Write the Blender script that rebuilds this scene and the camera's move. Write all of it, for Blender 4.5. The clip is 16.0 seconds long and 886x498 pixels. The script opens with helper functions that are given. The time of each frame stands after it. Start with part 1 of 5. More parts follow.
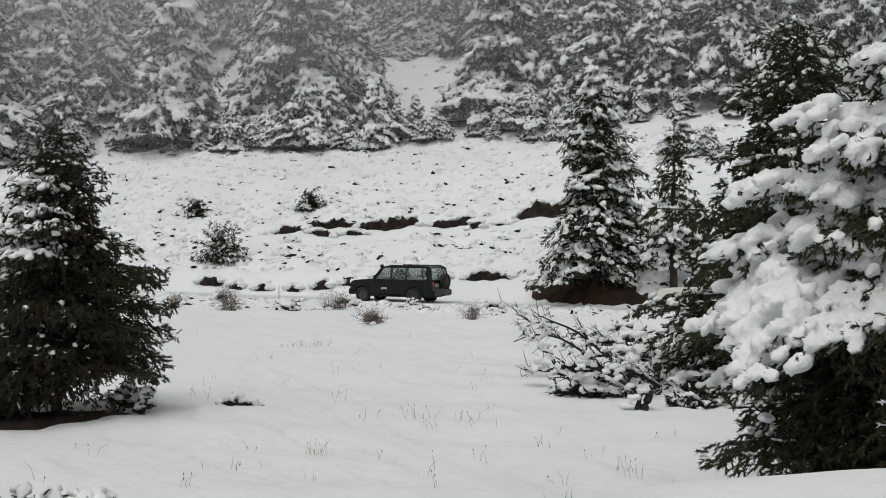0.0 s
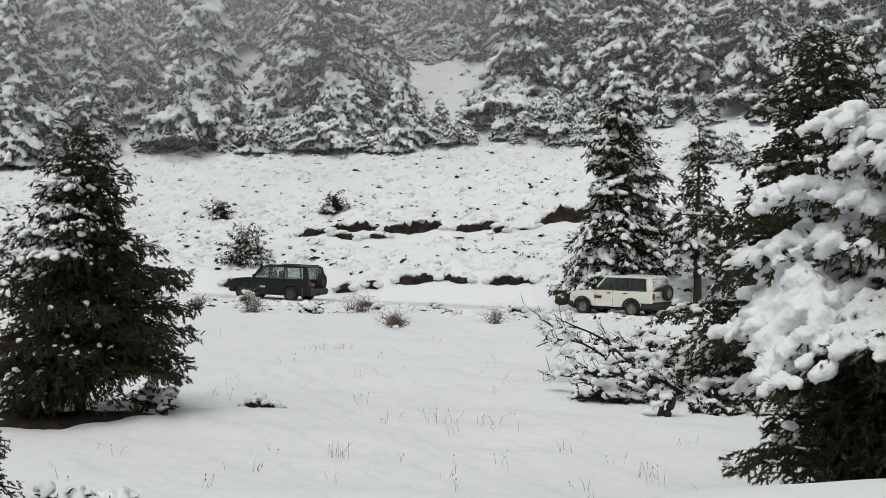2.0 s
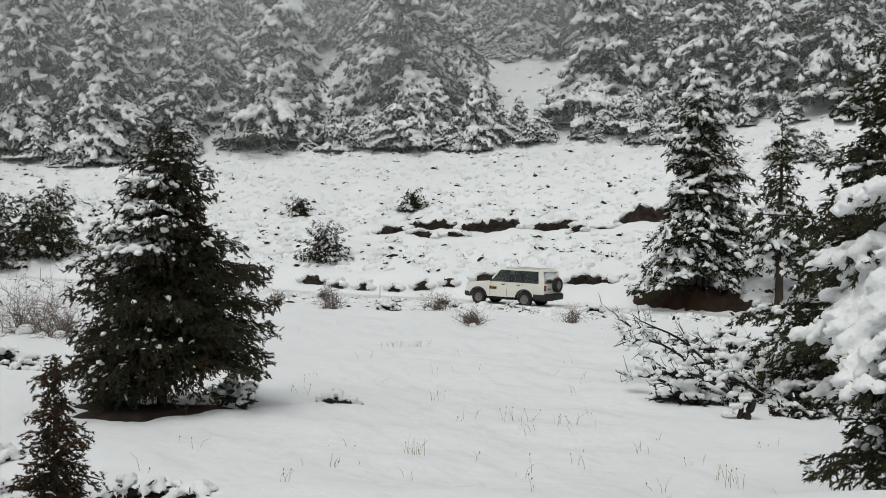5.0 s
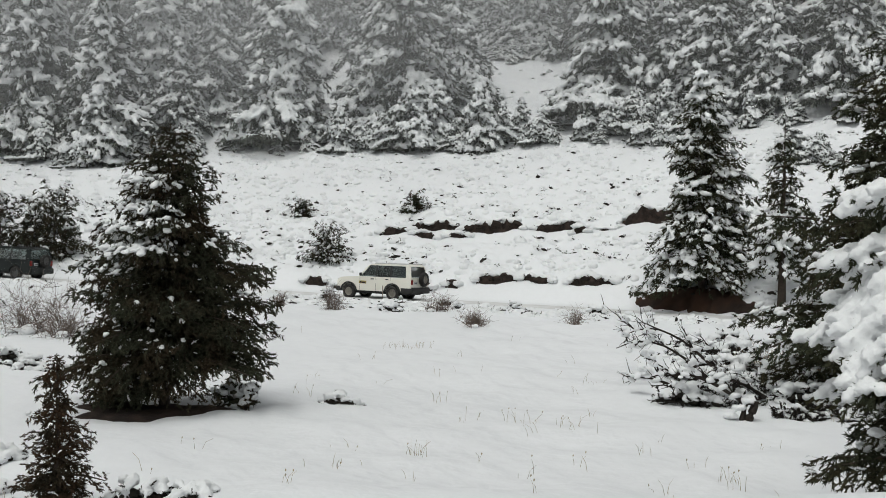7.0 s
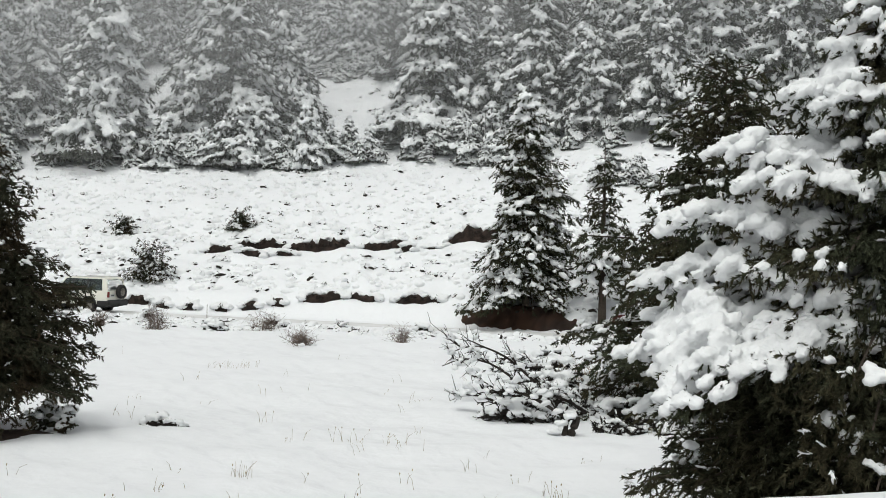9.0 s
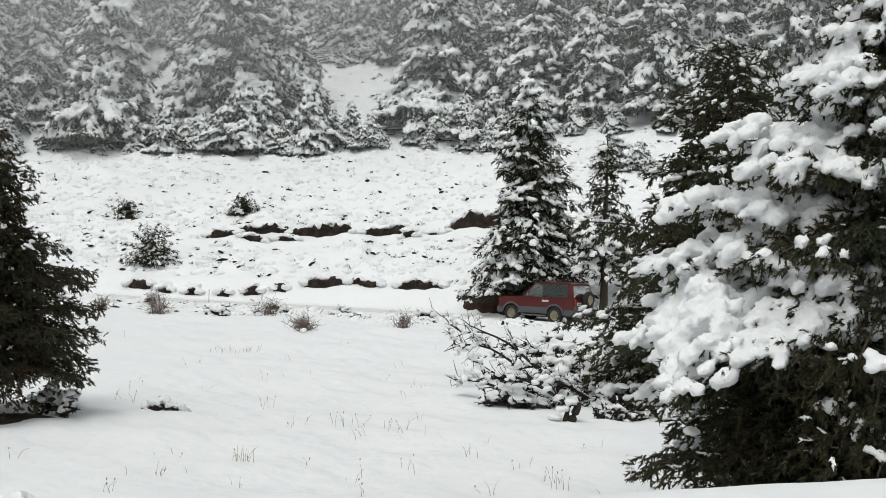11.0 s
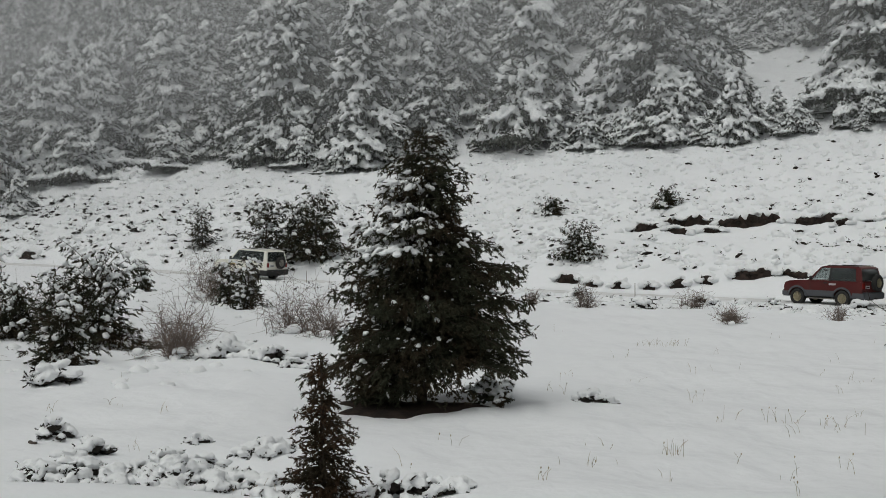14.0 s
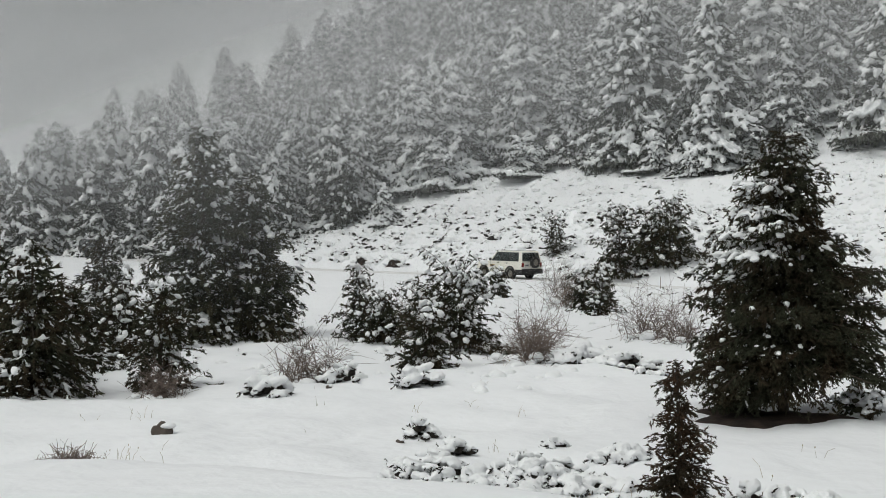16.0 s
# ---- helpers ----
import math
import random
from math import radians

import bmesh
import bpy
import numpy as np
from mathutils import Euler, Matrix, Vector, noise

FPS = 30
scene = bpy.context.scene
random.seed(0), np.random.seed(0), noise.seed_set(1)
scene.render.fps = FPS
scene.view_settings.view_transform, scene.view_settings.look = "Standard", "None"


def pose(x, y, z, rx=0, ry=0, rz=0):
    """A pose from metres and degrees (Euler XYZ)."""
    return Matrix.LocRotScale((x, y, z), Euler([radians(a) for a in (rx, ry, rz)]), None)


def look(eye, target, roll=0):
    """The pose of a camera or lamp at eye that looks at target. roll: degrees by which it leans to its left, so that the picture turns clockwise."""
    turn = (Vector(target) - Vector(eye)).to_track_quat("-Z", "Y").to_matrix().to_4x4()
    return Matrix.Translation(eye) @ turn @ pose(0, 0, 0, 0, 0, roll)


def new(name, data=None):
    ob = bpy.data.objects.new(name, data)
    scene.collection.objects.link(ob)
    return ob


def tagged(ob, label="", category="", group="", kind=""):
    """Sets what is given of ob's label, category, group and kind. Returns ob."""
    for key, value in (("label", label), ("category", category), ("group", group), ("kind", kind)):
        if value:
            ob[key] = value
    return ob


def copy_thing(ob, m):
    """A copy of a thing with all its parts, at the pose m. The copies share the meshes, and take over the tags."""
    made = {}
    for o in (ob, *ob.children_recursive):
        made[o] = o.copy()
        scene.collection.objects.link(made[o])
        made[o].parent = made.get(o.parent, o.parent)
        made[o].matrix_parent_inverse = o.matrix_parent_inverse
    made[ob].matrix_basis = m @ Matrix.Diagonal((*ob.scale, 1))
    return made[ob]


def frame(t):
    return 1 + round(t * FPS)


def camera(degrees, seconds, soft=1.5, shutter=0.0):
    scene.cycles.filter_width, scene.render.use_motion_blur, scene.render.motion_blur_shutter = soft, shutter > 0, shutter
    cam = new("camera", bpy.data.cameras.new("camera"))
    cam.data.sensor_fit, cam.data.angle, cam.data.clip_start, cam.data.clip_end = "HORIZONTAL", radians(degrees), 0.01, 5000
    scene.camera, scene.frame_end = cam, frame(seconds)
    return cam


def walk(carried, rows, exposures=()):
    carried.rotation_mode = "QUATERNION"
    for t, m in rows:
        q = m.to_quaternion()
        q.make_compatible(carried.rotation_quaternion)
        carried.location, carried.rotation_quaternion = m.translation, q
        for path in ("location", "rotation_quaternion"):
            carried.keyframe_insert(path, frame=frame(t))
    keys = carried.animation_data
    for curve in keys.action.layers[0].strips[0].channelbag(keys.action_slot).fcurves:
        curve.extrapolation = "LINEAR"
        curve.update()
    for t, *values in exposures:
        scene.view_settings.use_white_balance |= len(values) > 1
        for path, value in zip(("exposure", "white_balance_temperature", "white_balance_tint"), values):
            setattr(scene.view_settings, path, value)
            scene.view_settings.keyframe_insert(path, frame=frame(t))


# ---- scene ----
# A person-held camera that stands still on a snowy bank and pans.
cam = camera(39.4, 16.0, soft=0.55)
EYE = 3.3
TURNS = [
    (0.0, 0.000, -0.500, 0.000), (0.5, 0.160, -0.528, -0.095), (1.0, 0.340, -0.477, -0.217), (1.5, 0.513, -0.366, -0.395),
    (2.0, 1.082, -0.323, -0.501), (2.5, 1.358, -0.362, -0.516), (3.0, 1.779, -0.419, -0.551), (3.5, 3.040, -0.425, -0.695),
    (4.0, 4.303, -0.446, -0.758), (6.5, 4.791, -0.443, -0.996), (7.0, 4.795, -0.399, -1.042), (7.5, 4.759, -0.348, -1.107),
    (8.0, 3.189, -0.020, -1.080), (8.5, -0.616, 0.472, -1.065), (9.0, -3.193, 0.607, -1.177), (9.2, -3.520, 0.591, -1.250),
    (11.3, -2.861, -0.230, -1.426), (11.5, -1.531, -0.371, -1.361), (12.0, -1.028, -0.696, -1.068), (12.5, 1.248, -0.823, -0.767),
    (13.0, 6.425, -0.806, -0.451), (13.5, 12.103, -0.684, -0.146), (14.0, 16.370, -0.582, 0.137), (14.5, 21.838, -0.416, 0.300),
    (15.0, 26.476, -0.327, 0.472), (15.5, 30.598, -0.187, 0.651), (16.0, 32.623, -0.148, 0.962),
]
EXPOSURES = [(0.0, -0.50, 6500, 5), (1.5, -0.38, 6500, 5), (3.0, -0.42, 6500, 5), (7.5, -0.38, 6500, 5), (9.0, -0.10, 6500, 5), (11.5, -0.15, 6500, 5), (12.5, -0.30, 6500, 5), (14.0, -0.72, 6500, 5), (14.5, -0.64, 6500, 5), (15.0, -0.36, 6500, 5), (16.0, -0.32, 6500, 5)]
walk(cam, [(t, pose(0, 0, EYE, 90 + pitch, roll, yaw)) for t, yaw, pitch, roll in TURNS], EXPOSURES)

# ---- overcast winter daylight ----
world = bpy.data.worlds.new("winter_sky")
scene.world = world
world.use_nodes = True
wn = world.node_tree.nodes
wl = world.node_tree.links
sky = wn.new("ShaderNodeTexSky")
sky.sky_type, sky.sun_disc = "NISHITA", False
sky.sun_elevation, sky.sun_rotation = radians(63), radians(210)
sky.air_density, sky.dust_density, sky.ozone_density = 1.0, 6.0, 0.6
grey = wn.new("ShaderNodeHueSaturation")
grey.inputs["Saturation"].default_value = 0.16
wl.new(sky.outputs[0], grey.inputs["Color"])
wl.new(grey.outputs[0], wn["Background"].inputs["Color"])
wn["Background"].inputs["Strength"].default_value = 0.10
sun = new("sun", bpy.data.lights.new("sun", "SUN"))
sun.data.energy, sun.data.angle, sun.data.color = 0.75, radians(50), (1.0, 0.985, 0.96)
sun.matrix_basis = look((-16, -26, 60), (0, 0, 0))


# ---- materials ----
def shader(name, colour, rough=0.8, metal=0.0, vary=0.15, scale=6.0, bump=0.2, bump_scale=40.0, island=0.0, spec=0.3, second=None, second_scale=1.2, relief=0.02):
    """A procedural surface: colour broken at two scales, with fine relief."""
    m = bpy.data.materials.new(name)
    m.use_nodes = True
    n, l = m.node_tree.nodes, m.node_tree.links
    b = n["Principled BSDF"]
    b.inputs["Roughness"].default_value, b.inputs["Metallic"].default_value = rough, metal
    b.inputs["Specular IOR Level"].default_value = spec
    co = n.new("ShaderNodeTexCoord")
    fine = n.new("ShaderNodeTexNoise")
    fine.inputs["Scale"].default_value, fine.inputs["Detail"].default_value = scale, 6
    l.new(co.outputs["Object"], fine.inputs["Vector"])
    coarse = n.new("ShaderNodeTexNoise")
    coarse.inputs["Scale"].default_value, coarse.inputs["Detail"].default_value = second_scale, 3
    l.new(co.outputs["Object"], coarse.inputs["Vector"])
    ramp = n.new("ShaderNodeMix")
    ramp.data_type = "RGBA"
    ramp.inputs["A"].default_value = tuple(c * (1 - vary) for c in colour) + (1,)
    ramp.inputs["B"].default_value = tuple(min(1, c * (1 + vary)) for c in colour) + (1,)
    l.new(fine.outputs["Fac"], ramp.inputs["Factor"])
    out = ramp.outputs["Result"]
    if second:
        mix = n.new("ShaderNodeMix")
        mix.data_type = "RGBA"
        steep = n.new("ShaderNodeMapRange")
        steep.inputs["From Min"].default_value, steep.inputs["From Max"].default_value = 0.42, 0.62
        l.new(coarse.outputs["Fac"], steep.inputs["Value"])
        l.new(steep.outputs[0], mix.inputs["Factor"])
        l.new(out, mix.inputs["A"])
        mix.inputs["B"].default_value = (*second, 1)
        out = mix.outputs["Result"]
    if island:
        geo = n.new("ShaderNodeNewGeometry")
        hsv = n.new("ShaderNodeHueSaturation")
        span = n.new("ShaderNodeMapRange")
        span.inputs["To Min"].default_value, span.inputs["To Max"].default_value = 1 - island, 1 + island
        l.new(geo.outputs["Random Per Island"], span.inputs["Value"])
        l.new(span.outputs[0], hsv.inputs["Value"])
        l.new(out, hsv.inputs["Color"])
        out = hsv.outputs["Color"]
    l.new(out, b.inputs["Base Color"])
    if bump:
        bn = n.new("ShaderNodeBump")
        bn.inputs["Strength"].default_value, bn.inputs["Distance"].default_value = bump, relief
        grain = n.new("ShaderNodeTexNoise")
        grain.inputs["Scale"].default_value, grain.inputs["Detail"].default_value = bump_scale, 5
        l.new(co.outputs["Object"], grain.inputs["Vector"])
        l.new(grain.outputs["Fac"], bn.inputs["Height"])
        l.new(bn.outputs[0], b.inputs["Normal"])
    return m


SNOW = shader("snow", (0.86, 0.87, 0.89), 0.75, vary=0.03, scale=3.0, bump=0.7, bump_scale=3.0, spec=0.2, relief=0.06)
TREE_SNOW = shader("clinging_snow", (0.86, 0.87, 0.88), 0.8, vary=0.03, scale=5.0, bump=0.7, bump_scale=7.0, spec=0.15, relief=0.06)
PACKED = shader("packed_snow", (0.74, 0.74, 0.74), 0.6, vary=0.08, scale=4.0, bump=0.5, bump_scale=7.0, second=(0.66, 0.655, 0.65), second_scale=0.7)
NEEDLE = shader("dark_needles", (0.052, 0.058, 0.036), 0.8, spec=0.08, vary=0.35, scale=1.5, bump=0, island=0.5, second=(0.060, 0.054, 0.032), second_scale=0.9)
JUNIPER = shader("juniper_needles", (0.054, 0.058, 0.038), 0.8, spec=0.08, vary=0.35, scale=1.8, bump=0, island=0.5, second=(0.058, 0.044, 0.028), second_scale=1.6)
RUSSET = shader("brownish_needles", (0.050, 0.042, 0.028), 0.8, spec=0.08, vary=0.35, scale=2.5, bump=0, island=0.5, second=(0.075, 0.045, 0.028), second_scale=3.0)
# rime, with the far wood's haze mixed into the needle colour
FROSTED_HAZY = shader("rimed_hazy_needles", (0.145, 0.152, 0.138), 0.8, spec=0.08, vary=0.3, scale=1.2, bump=0, island=0.55, second=(0.085, 0.088, 0.076), second_scale=0.5)
# a darker tone of the wood's needles, for the trees behind
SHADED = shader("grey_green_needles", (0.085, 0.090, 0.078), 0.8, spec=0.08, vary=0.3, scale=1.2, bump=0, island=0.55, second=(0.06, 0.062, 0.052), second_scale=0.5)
BARK = shader("bark", (0.060, 0.046, 0.036), 0.9, vary=0.4, scale=14, bump=0.8, bump_scale=30)
TWIG = shader("bare_twigs", (0.165, 0.13, 0.112), 0.85, vary=0.35, scale=6, bump=0, island=0.35)
STRAW = shader("dry_grass", (0.26, 0.20, 0.12), 0.85, vary=0.3, scale=8, bump=0, island=0.35)
SOIL = shader("raw_earth", (0.026, 0.019, 0.016), 0.95, vary=0.45, scale=5, bump=1.0, bump_scale=12, second=(0.05, 0.034, 0.027), second_scale=2.5)
DEAD = shader("heather_stems_and_shade", (0.024, 0.020, 0.016), 0.9, vary=0.4, scale=5, bump=0, island=0.5)
STONE = shader("dark_stone", (0.085, 0.07, 0.06), 0.9, vary=0.4, scale=6, bump=0.9, bump_scale=18)
# ---- the lie of the land ----
ROAD_X = (-140.0, -110.0, -96.0, -84.0, -72.0, -60.0, -50.0, -40.6, -31.6, -23.0, -15.5, -8.7, -2.2, 3.7, 8.9, 14.0, 20.0, 27.0, 36.0, 60.0)
ROAD_Y = (95.0, 88.5, 85.0, 81.5, 78.5, 76.0, 74.0, 72.2, 70.3, 68.5, 66.8, 65.0, 63.0, 60.4, 57.2, 53.8, 49.5, 44.5, 38.0, 21.0)
ROAD_Z = (4.6, 3.2, 2.72, 2.3, 1.95, 1.6, 1.35, 1.1, 0.66, 0.46, 0.36, 0.18, 0.12, 0.0, 0.0, 0.0, 0.0, 0.0, 0.0, 0.0)
ROAD_XS = np.linspace(-140, 60, 401)
KERNEL = np.hanning(25) / np.hanning(25).sum()
ROAD_YS = np.convolve(np.pad(np.interp(ROAD_XS, ROAD_X, ROAD_Y), 12, mode="edge"), KERNEL, mode="valid")
ROAD_ZS = np.convolve(np.pad(np.interp(ROAD_XS, ROAD_X, ROAD_Z), 12, mode="edge"), KERNEL, mode="valid")


def smooth(a, b, v):
    u = np.clip((v - a) / (b - a), 0, 1)
    return u * u * (3 - 2 * u)


def ripple(x, y, size, seed):
    """Smooth uneven waves of about that size, -1 to 1."""
    rng = np.random.RandomState(seed)
    total = 0 * x
    for _ in range(7):
        a, p = rng.uniform(0, math.tau, 2)
        k = math.tau / (size * rng.uniform(0.6, 1.7))
        total = total + np.sin(k * (x * math.cos(a) + y * math.sin(a)) + p + 1.3 * np.sin(0.37 * k * (x * math.sin(a) - y * math.cos(a)) + 2 * p))
    return total / 4.5


def land(x, y):
    """The height of the snow at (x, y)."""
    x, y = np.asarray(x, float), np.asarray(y, float)
    yr, zr = np.interp(x, ROAD_XS, ROAD_YS), np.interp(x, ROAD_XS, ROAD_ZS)
    s = (y - yr) * 0.92
    lower = 1 - 0.12 * smooth(62, 125, -x)
    hill = 0.75 * smooth(2.3, 4.0, s) + 0.34 * np.clip(s - 3, 0, 28) + 0.45 * np.clip(s - 31, 0, 80) * (0.85 + 0.15 * smooth(-60, -20, x)) + 0.2 * np.clip(s - 111, 0, 400)
    hill = hill * lower + 0.27 * np.clip(s - 35, 0, 80) * smooth(65, 115, -x)
    field = -0.12 * smooth(2, 7, -s)
    z = zr * smooth(-45, 0, s) + np.where(s > 0, hill, field)
    r = np.hypot(x, y)
    bank = (1.62 + 0.09 * np.clip(x + 0.5, 0, 6)) * (1 - smooth(7.0, 12.0, y)) * (1 - smooth(8, 25, r))
    z = np.maximum(z, 0) + bank * (y > -200)
    rough = smooth(2.5, 6, s)
    z = z + (0.12 * ripple(x, y, 7.0, 1) + 0.075 * ripple(x, y, 2.4, 2) + 0.020 * ripple(x, y, 0.7, 6)) * smooth(1.8, 4.0, np.abs(s)) * (0.4 + 0.6 * smooth(8, 14, r))
    z = z + rough * (0.16 * ripple(x, y, 3.2, 3) + 0.09 * ripple(x, y, 1.3, 4) + 0.06 * np.abs(ripple(x, y, 0.75, 5)))
    ruts = np.exp(-((np.abs(s) - 0.8) / 0.22) ** 2)
    return z - 0.06 * ruts
# ---- mesh tools ----
def mesh_object(name, verts, tris, material, parent=None, smoothed=False, label=""):
    me = bpy.data.meshes.new(name)
    verts, tris = np.asarray(verts, np.float32), np.asarray(tris, np.int32)
    me.vertices.add(len(verts))
    me.vertices.foreach_set("co", verts.ravel())
    me.loops.add(tris.size)
    me.loops.foreach_set("vertex_index", tris.ravel())
    me.polygons.add(len(tris))
    me.polygons.foreach_set("loop_start", np.arange(0, tris.size, 3, dtype=np.int32))
    me.polygons.foreach_set("use_smooth", np.full(len(tris), smoothed))
    me.update(calc_edges=True)
    me.materials.append(material)
    ob = new(name, me)
    ob.parent = parent
    return tagged(ob, label)


def part(name, bm, material, parent, label="", smoothed=False):
    """Links a bmesh as one mesh object under a thing or a part."""
    me = bpy.data.meshes.new(name)
    bmesh.ops.recalc_face_normals(bm, faces=bm.faces)
    for f in bm.faces:
        f.smooth = smoothed
    bm.to_mesh(me)
    bm.free()
    me.materials.append(material)
    ob = new(name, me)
    ob.parent = parent
    return tagged(ob, label)


def stamp(template, spots, axes):
    """Copies of a template (verts, tris) at the spots (n, 3), each with its own axes (n, 3 columns)."""
    tv, tf = template
    v = np.einsum("nij,kj->nki", axes, tv) + spots[:, None, :]
    f = tf[None] + (np.arange(len(spots)) * len(tv))[:, None, None]
    return v.reshape(-1, 3), f.reshape(-1, 3)


def merged(chunks):
    vs, fs, k = [], [], 0
    for v, f in chunks:
        vs.append(v)
        fs.append(f + k)
        k += len(v)
    return np.concatenate(vs), np.concatenate(fs)


def axes_along(d, up, size):
    """Columns: along d, sideways, upwards; size (n, 3) scales them."""
    d = d / np.linalg.norm(d, axis=1, keepdims=True)
    side = np.cross(up, d)
    side = side / np.maximum(np.linalg.norm(side, axis=1, keepdims=True), 1e-6)
    top = np.cross(d, side)
    return np.stack([d * size[:, :1], side * size[:, 1:2], top * size[:, 2:]], axis=2)


def ball(level, seed, rough=0.22):
    """A lumpy ball of radius about 1."""
    bm = bmesh.new()
    bmesh.ops.create_icosphere(bm, subdivisions=level, radius=1)
    for v in bm.verts:
        v.co *= 1 + rough * noise.noise(v.co * 1.6 + Vector((seed * 3.7, 0, seed)))
    v = np.array([v.co[:] for v in bm.verts])
    f = np.array([[w.index for w in f.verts] for f in bm.faces])
    bm.free()
    return v, f


def needled(blades, seed, width, length):
    """A brush of needles of length 1 along x: slim single blades all round a twig."""
    rng = np.random.RandomState(seed)
    vs, fs = [], []
    for i in range(blades):
        w = (i + 0.5) / blades
        a = rng.uniform(-1, 1) * (1.15 - 0.75 * w)
        b = rng.normal(-0.05, 0.45)
        d = np.array([math.cos(a) * math.cos(b), math.sin(a) * math.cos(b), math.sin(b)])
        c = np.cross(d, rng.normal(0, 1, 3))
        c = c / np.linalg.norm(c) * width * rng.uniform(0.8, 1.4)
        o = np.array([0.62 * w, 0, -0.08 * w * w])
        k = len(vs)
        vs += [o - c, o + c, o + d * length * rng.uniform(0.7, 1.25)]
        fs += [(k, k + 1, k + 2)]
    return np.array(vs), np.array(fs)


def sprig(blades, seed, width=0.05):
    """A needled twig of length 1 along x: short side blades all along it."""
    rng = np.random.RandomState(seed)
    vs, fs = [], []
    for i in range(blades):
        w = (i + 0.5) / blades
        a = (1 if i % 2 else -1) * rng.uniform(0.35, 0.95) * (1 - 0.5 * w)
        b = rng.normal(0.05, 0.45)
        d = np.array([math.cos(a) * math.cos(b), math.sin(a) * math.cos(b), math.sin(b)])
        c = np.cross(d, (rng.normal(0, 0.6), rng.normal(0, 0.6), 1))
        c = c / np.linalg.norm(c) * width * rng.uniform(0.7, 1.3)
        n = 0.40 * rng.uniform(0.75, 1.25) * (1.1 - 0.45 * w)
        o = np.array([w * 0.8, 0, -0.05 * w * w])
        k = len(vs)
        vs += [o, o + d * 0.5 * n + c, o + d * n, o + d * 0.5 * n - c]
        fs += [(k, k + 1, k + 2), (k, k + 2, k + 3)]
    return np.array(vs), np.array(fs)


def tube(points, radii, sides=5):
    """A tapered round rod along points."""
    p, r = np.asarray(points, float), np.asarray(radii, float)
    d = np.gradient(p, axis=0)
    d = d / np.maximum(np.linalg.norm(d, axis=1, keepdims=True), 1e-9)
    ref = np.where(np.abs(d[:, 2:]) > 0.9, np.array([[1.0, 0, 0]]), np.array([[0, 0, 1.0]]))
    u = np.cross(d, ref)
    u = u / np.linalg.norm(u, axis=1, keepdims=True)
    w = np.cross(d, u)
    a = np.arange(sides) * math.tau / sides
    v = p[:, None] + r[:, None, None] * (u[:, None] * np.cos(a)[None, :, None] + w[:, None] * np.sin(a)[None, :, None])
    f = []
    for i in range(len(p) - 1):
        for j in range(sides):
            a0, a1, b0, b1 = i * sides + j, i * sides + (j + 1) % sides, (i + 1) * sides + j, (i + 1) * sides + (j + 1) % sides
            f += [(a0, a1, b1), (a0, b1, b0)]
    for j in range(1, sides - 1):
        f.append((0, j + 1, j))
        k = (len(p) - 1) * sides
        f.append((k, k + j, k + j + 1))
    return v.reshape(-1, 3), np.array(f)


def shift(v, f, by):
    return v + np.asarray(by), f


BALLS = {k: [ball(k, i) for i in range(4)] for k in (1, 2, 3)}
DIAMOND = (np.array([(1, 0, 0), (-1, 0, 0), (0, 1, 0), (0, -1, 0), (0, 0, 1), (0, 0, -1.0)]), np.array([(0, 2, 4), (2, 1, 4), (1, 3, 4), (3, 0, 4), (2, 0, 5), (1, 2, 5), (3, 1, 5), (0, 3, 5)]))
BALLS[0] = [(DIAMOND[0] * np.random.RandomState(k).uniform(0.8, 1.25, (6, 1)), DIAMOND[1]) for k in range(4)]
SPRIGS = [sprig(11, 50 + i, 0.052) for i in range(5)]
FINE = [needled(25, 60 + i, 0.042, 0.30) for i in range(6)]
MIDDLE = [needled(15, 70 + i, 0.055, 0.42) for i in range(5)]
FLAKES = [needled(10, 90 + i, 0.11, 0.40) for i in range(5)]
FAR = [needled(9, 80 + i, 0.10, 0.55) for i in range(5)]
UP = np.array([0.0, 0.0, 1.0])


def scatter(templates, spots, axes, rng):
    pick = rng.randint(0, len(templates), len(spots))
    return merged([stamp(templates[i], spots[pick == i], axes[pick == i]) for i in range(len(templates)) if (pick == i).any()])


def fused(ob, voxel, turns=4):
    """Lets the lumps of a snow cover run into one another, once and for all copies."""
    m = ob.modifiers.new("run_together", "REMESH")
    m.mode, m.voxel_size, m.use_smooth_shade = "VOXEL", voxel, True
    k = ob.modifiers.new("soften", "SMOOTH")
    k.factor, k.iterations = 0.5, turns
    bpy.context.view_layer.update()
    made = bpy.data.meshes.new_from_object(ob.evaluated_get(bpy.context.evaluated_depsgraph_get()))
    ob.modifiers.clear()
    ob.data = made
    n = len(made.vertices)
    co, no = np.empty(3 * n, np.float32), np.empty(3 * n, np.float32)
    made.vertices.foreach_get("co", co)
    made.vertices.foreach_get("normal", no)
    co, no = co.reshape(-1, 3).astype(float), no.reshape(-1, 3)
    size = voxel * 3.6
    dent = np.abs(ripple(co[:, 0] + 0.7 * co[:, 2], co[:, 1] - 0.6 * co[:, 2], size, 91)) + 0.6 * ripple(co[:, 0] - co[:, 2], co[:, 1] + co[:, 2], size * 0.5, 92)
    co = co + no * (voxel * 0.85 * (dent - 0.4))[:, None]
    made.vertices.foreach_set("co", co.astype(np.float32).ravel())
    made.update()
    return ob


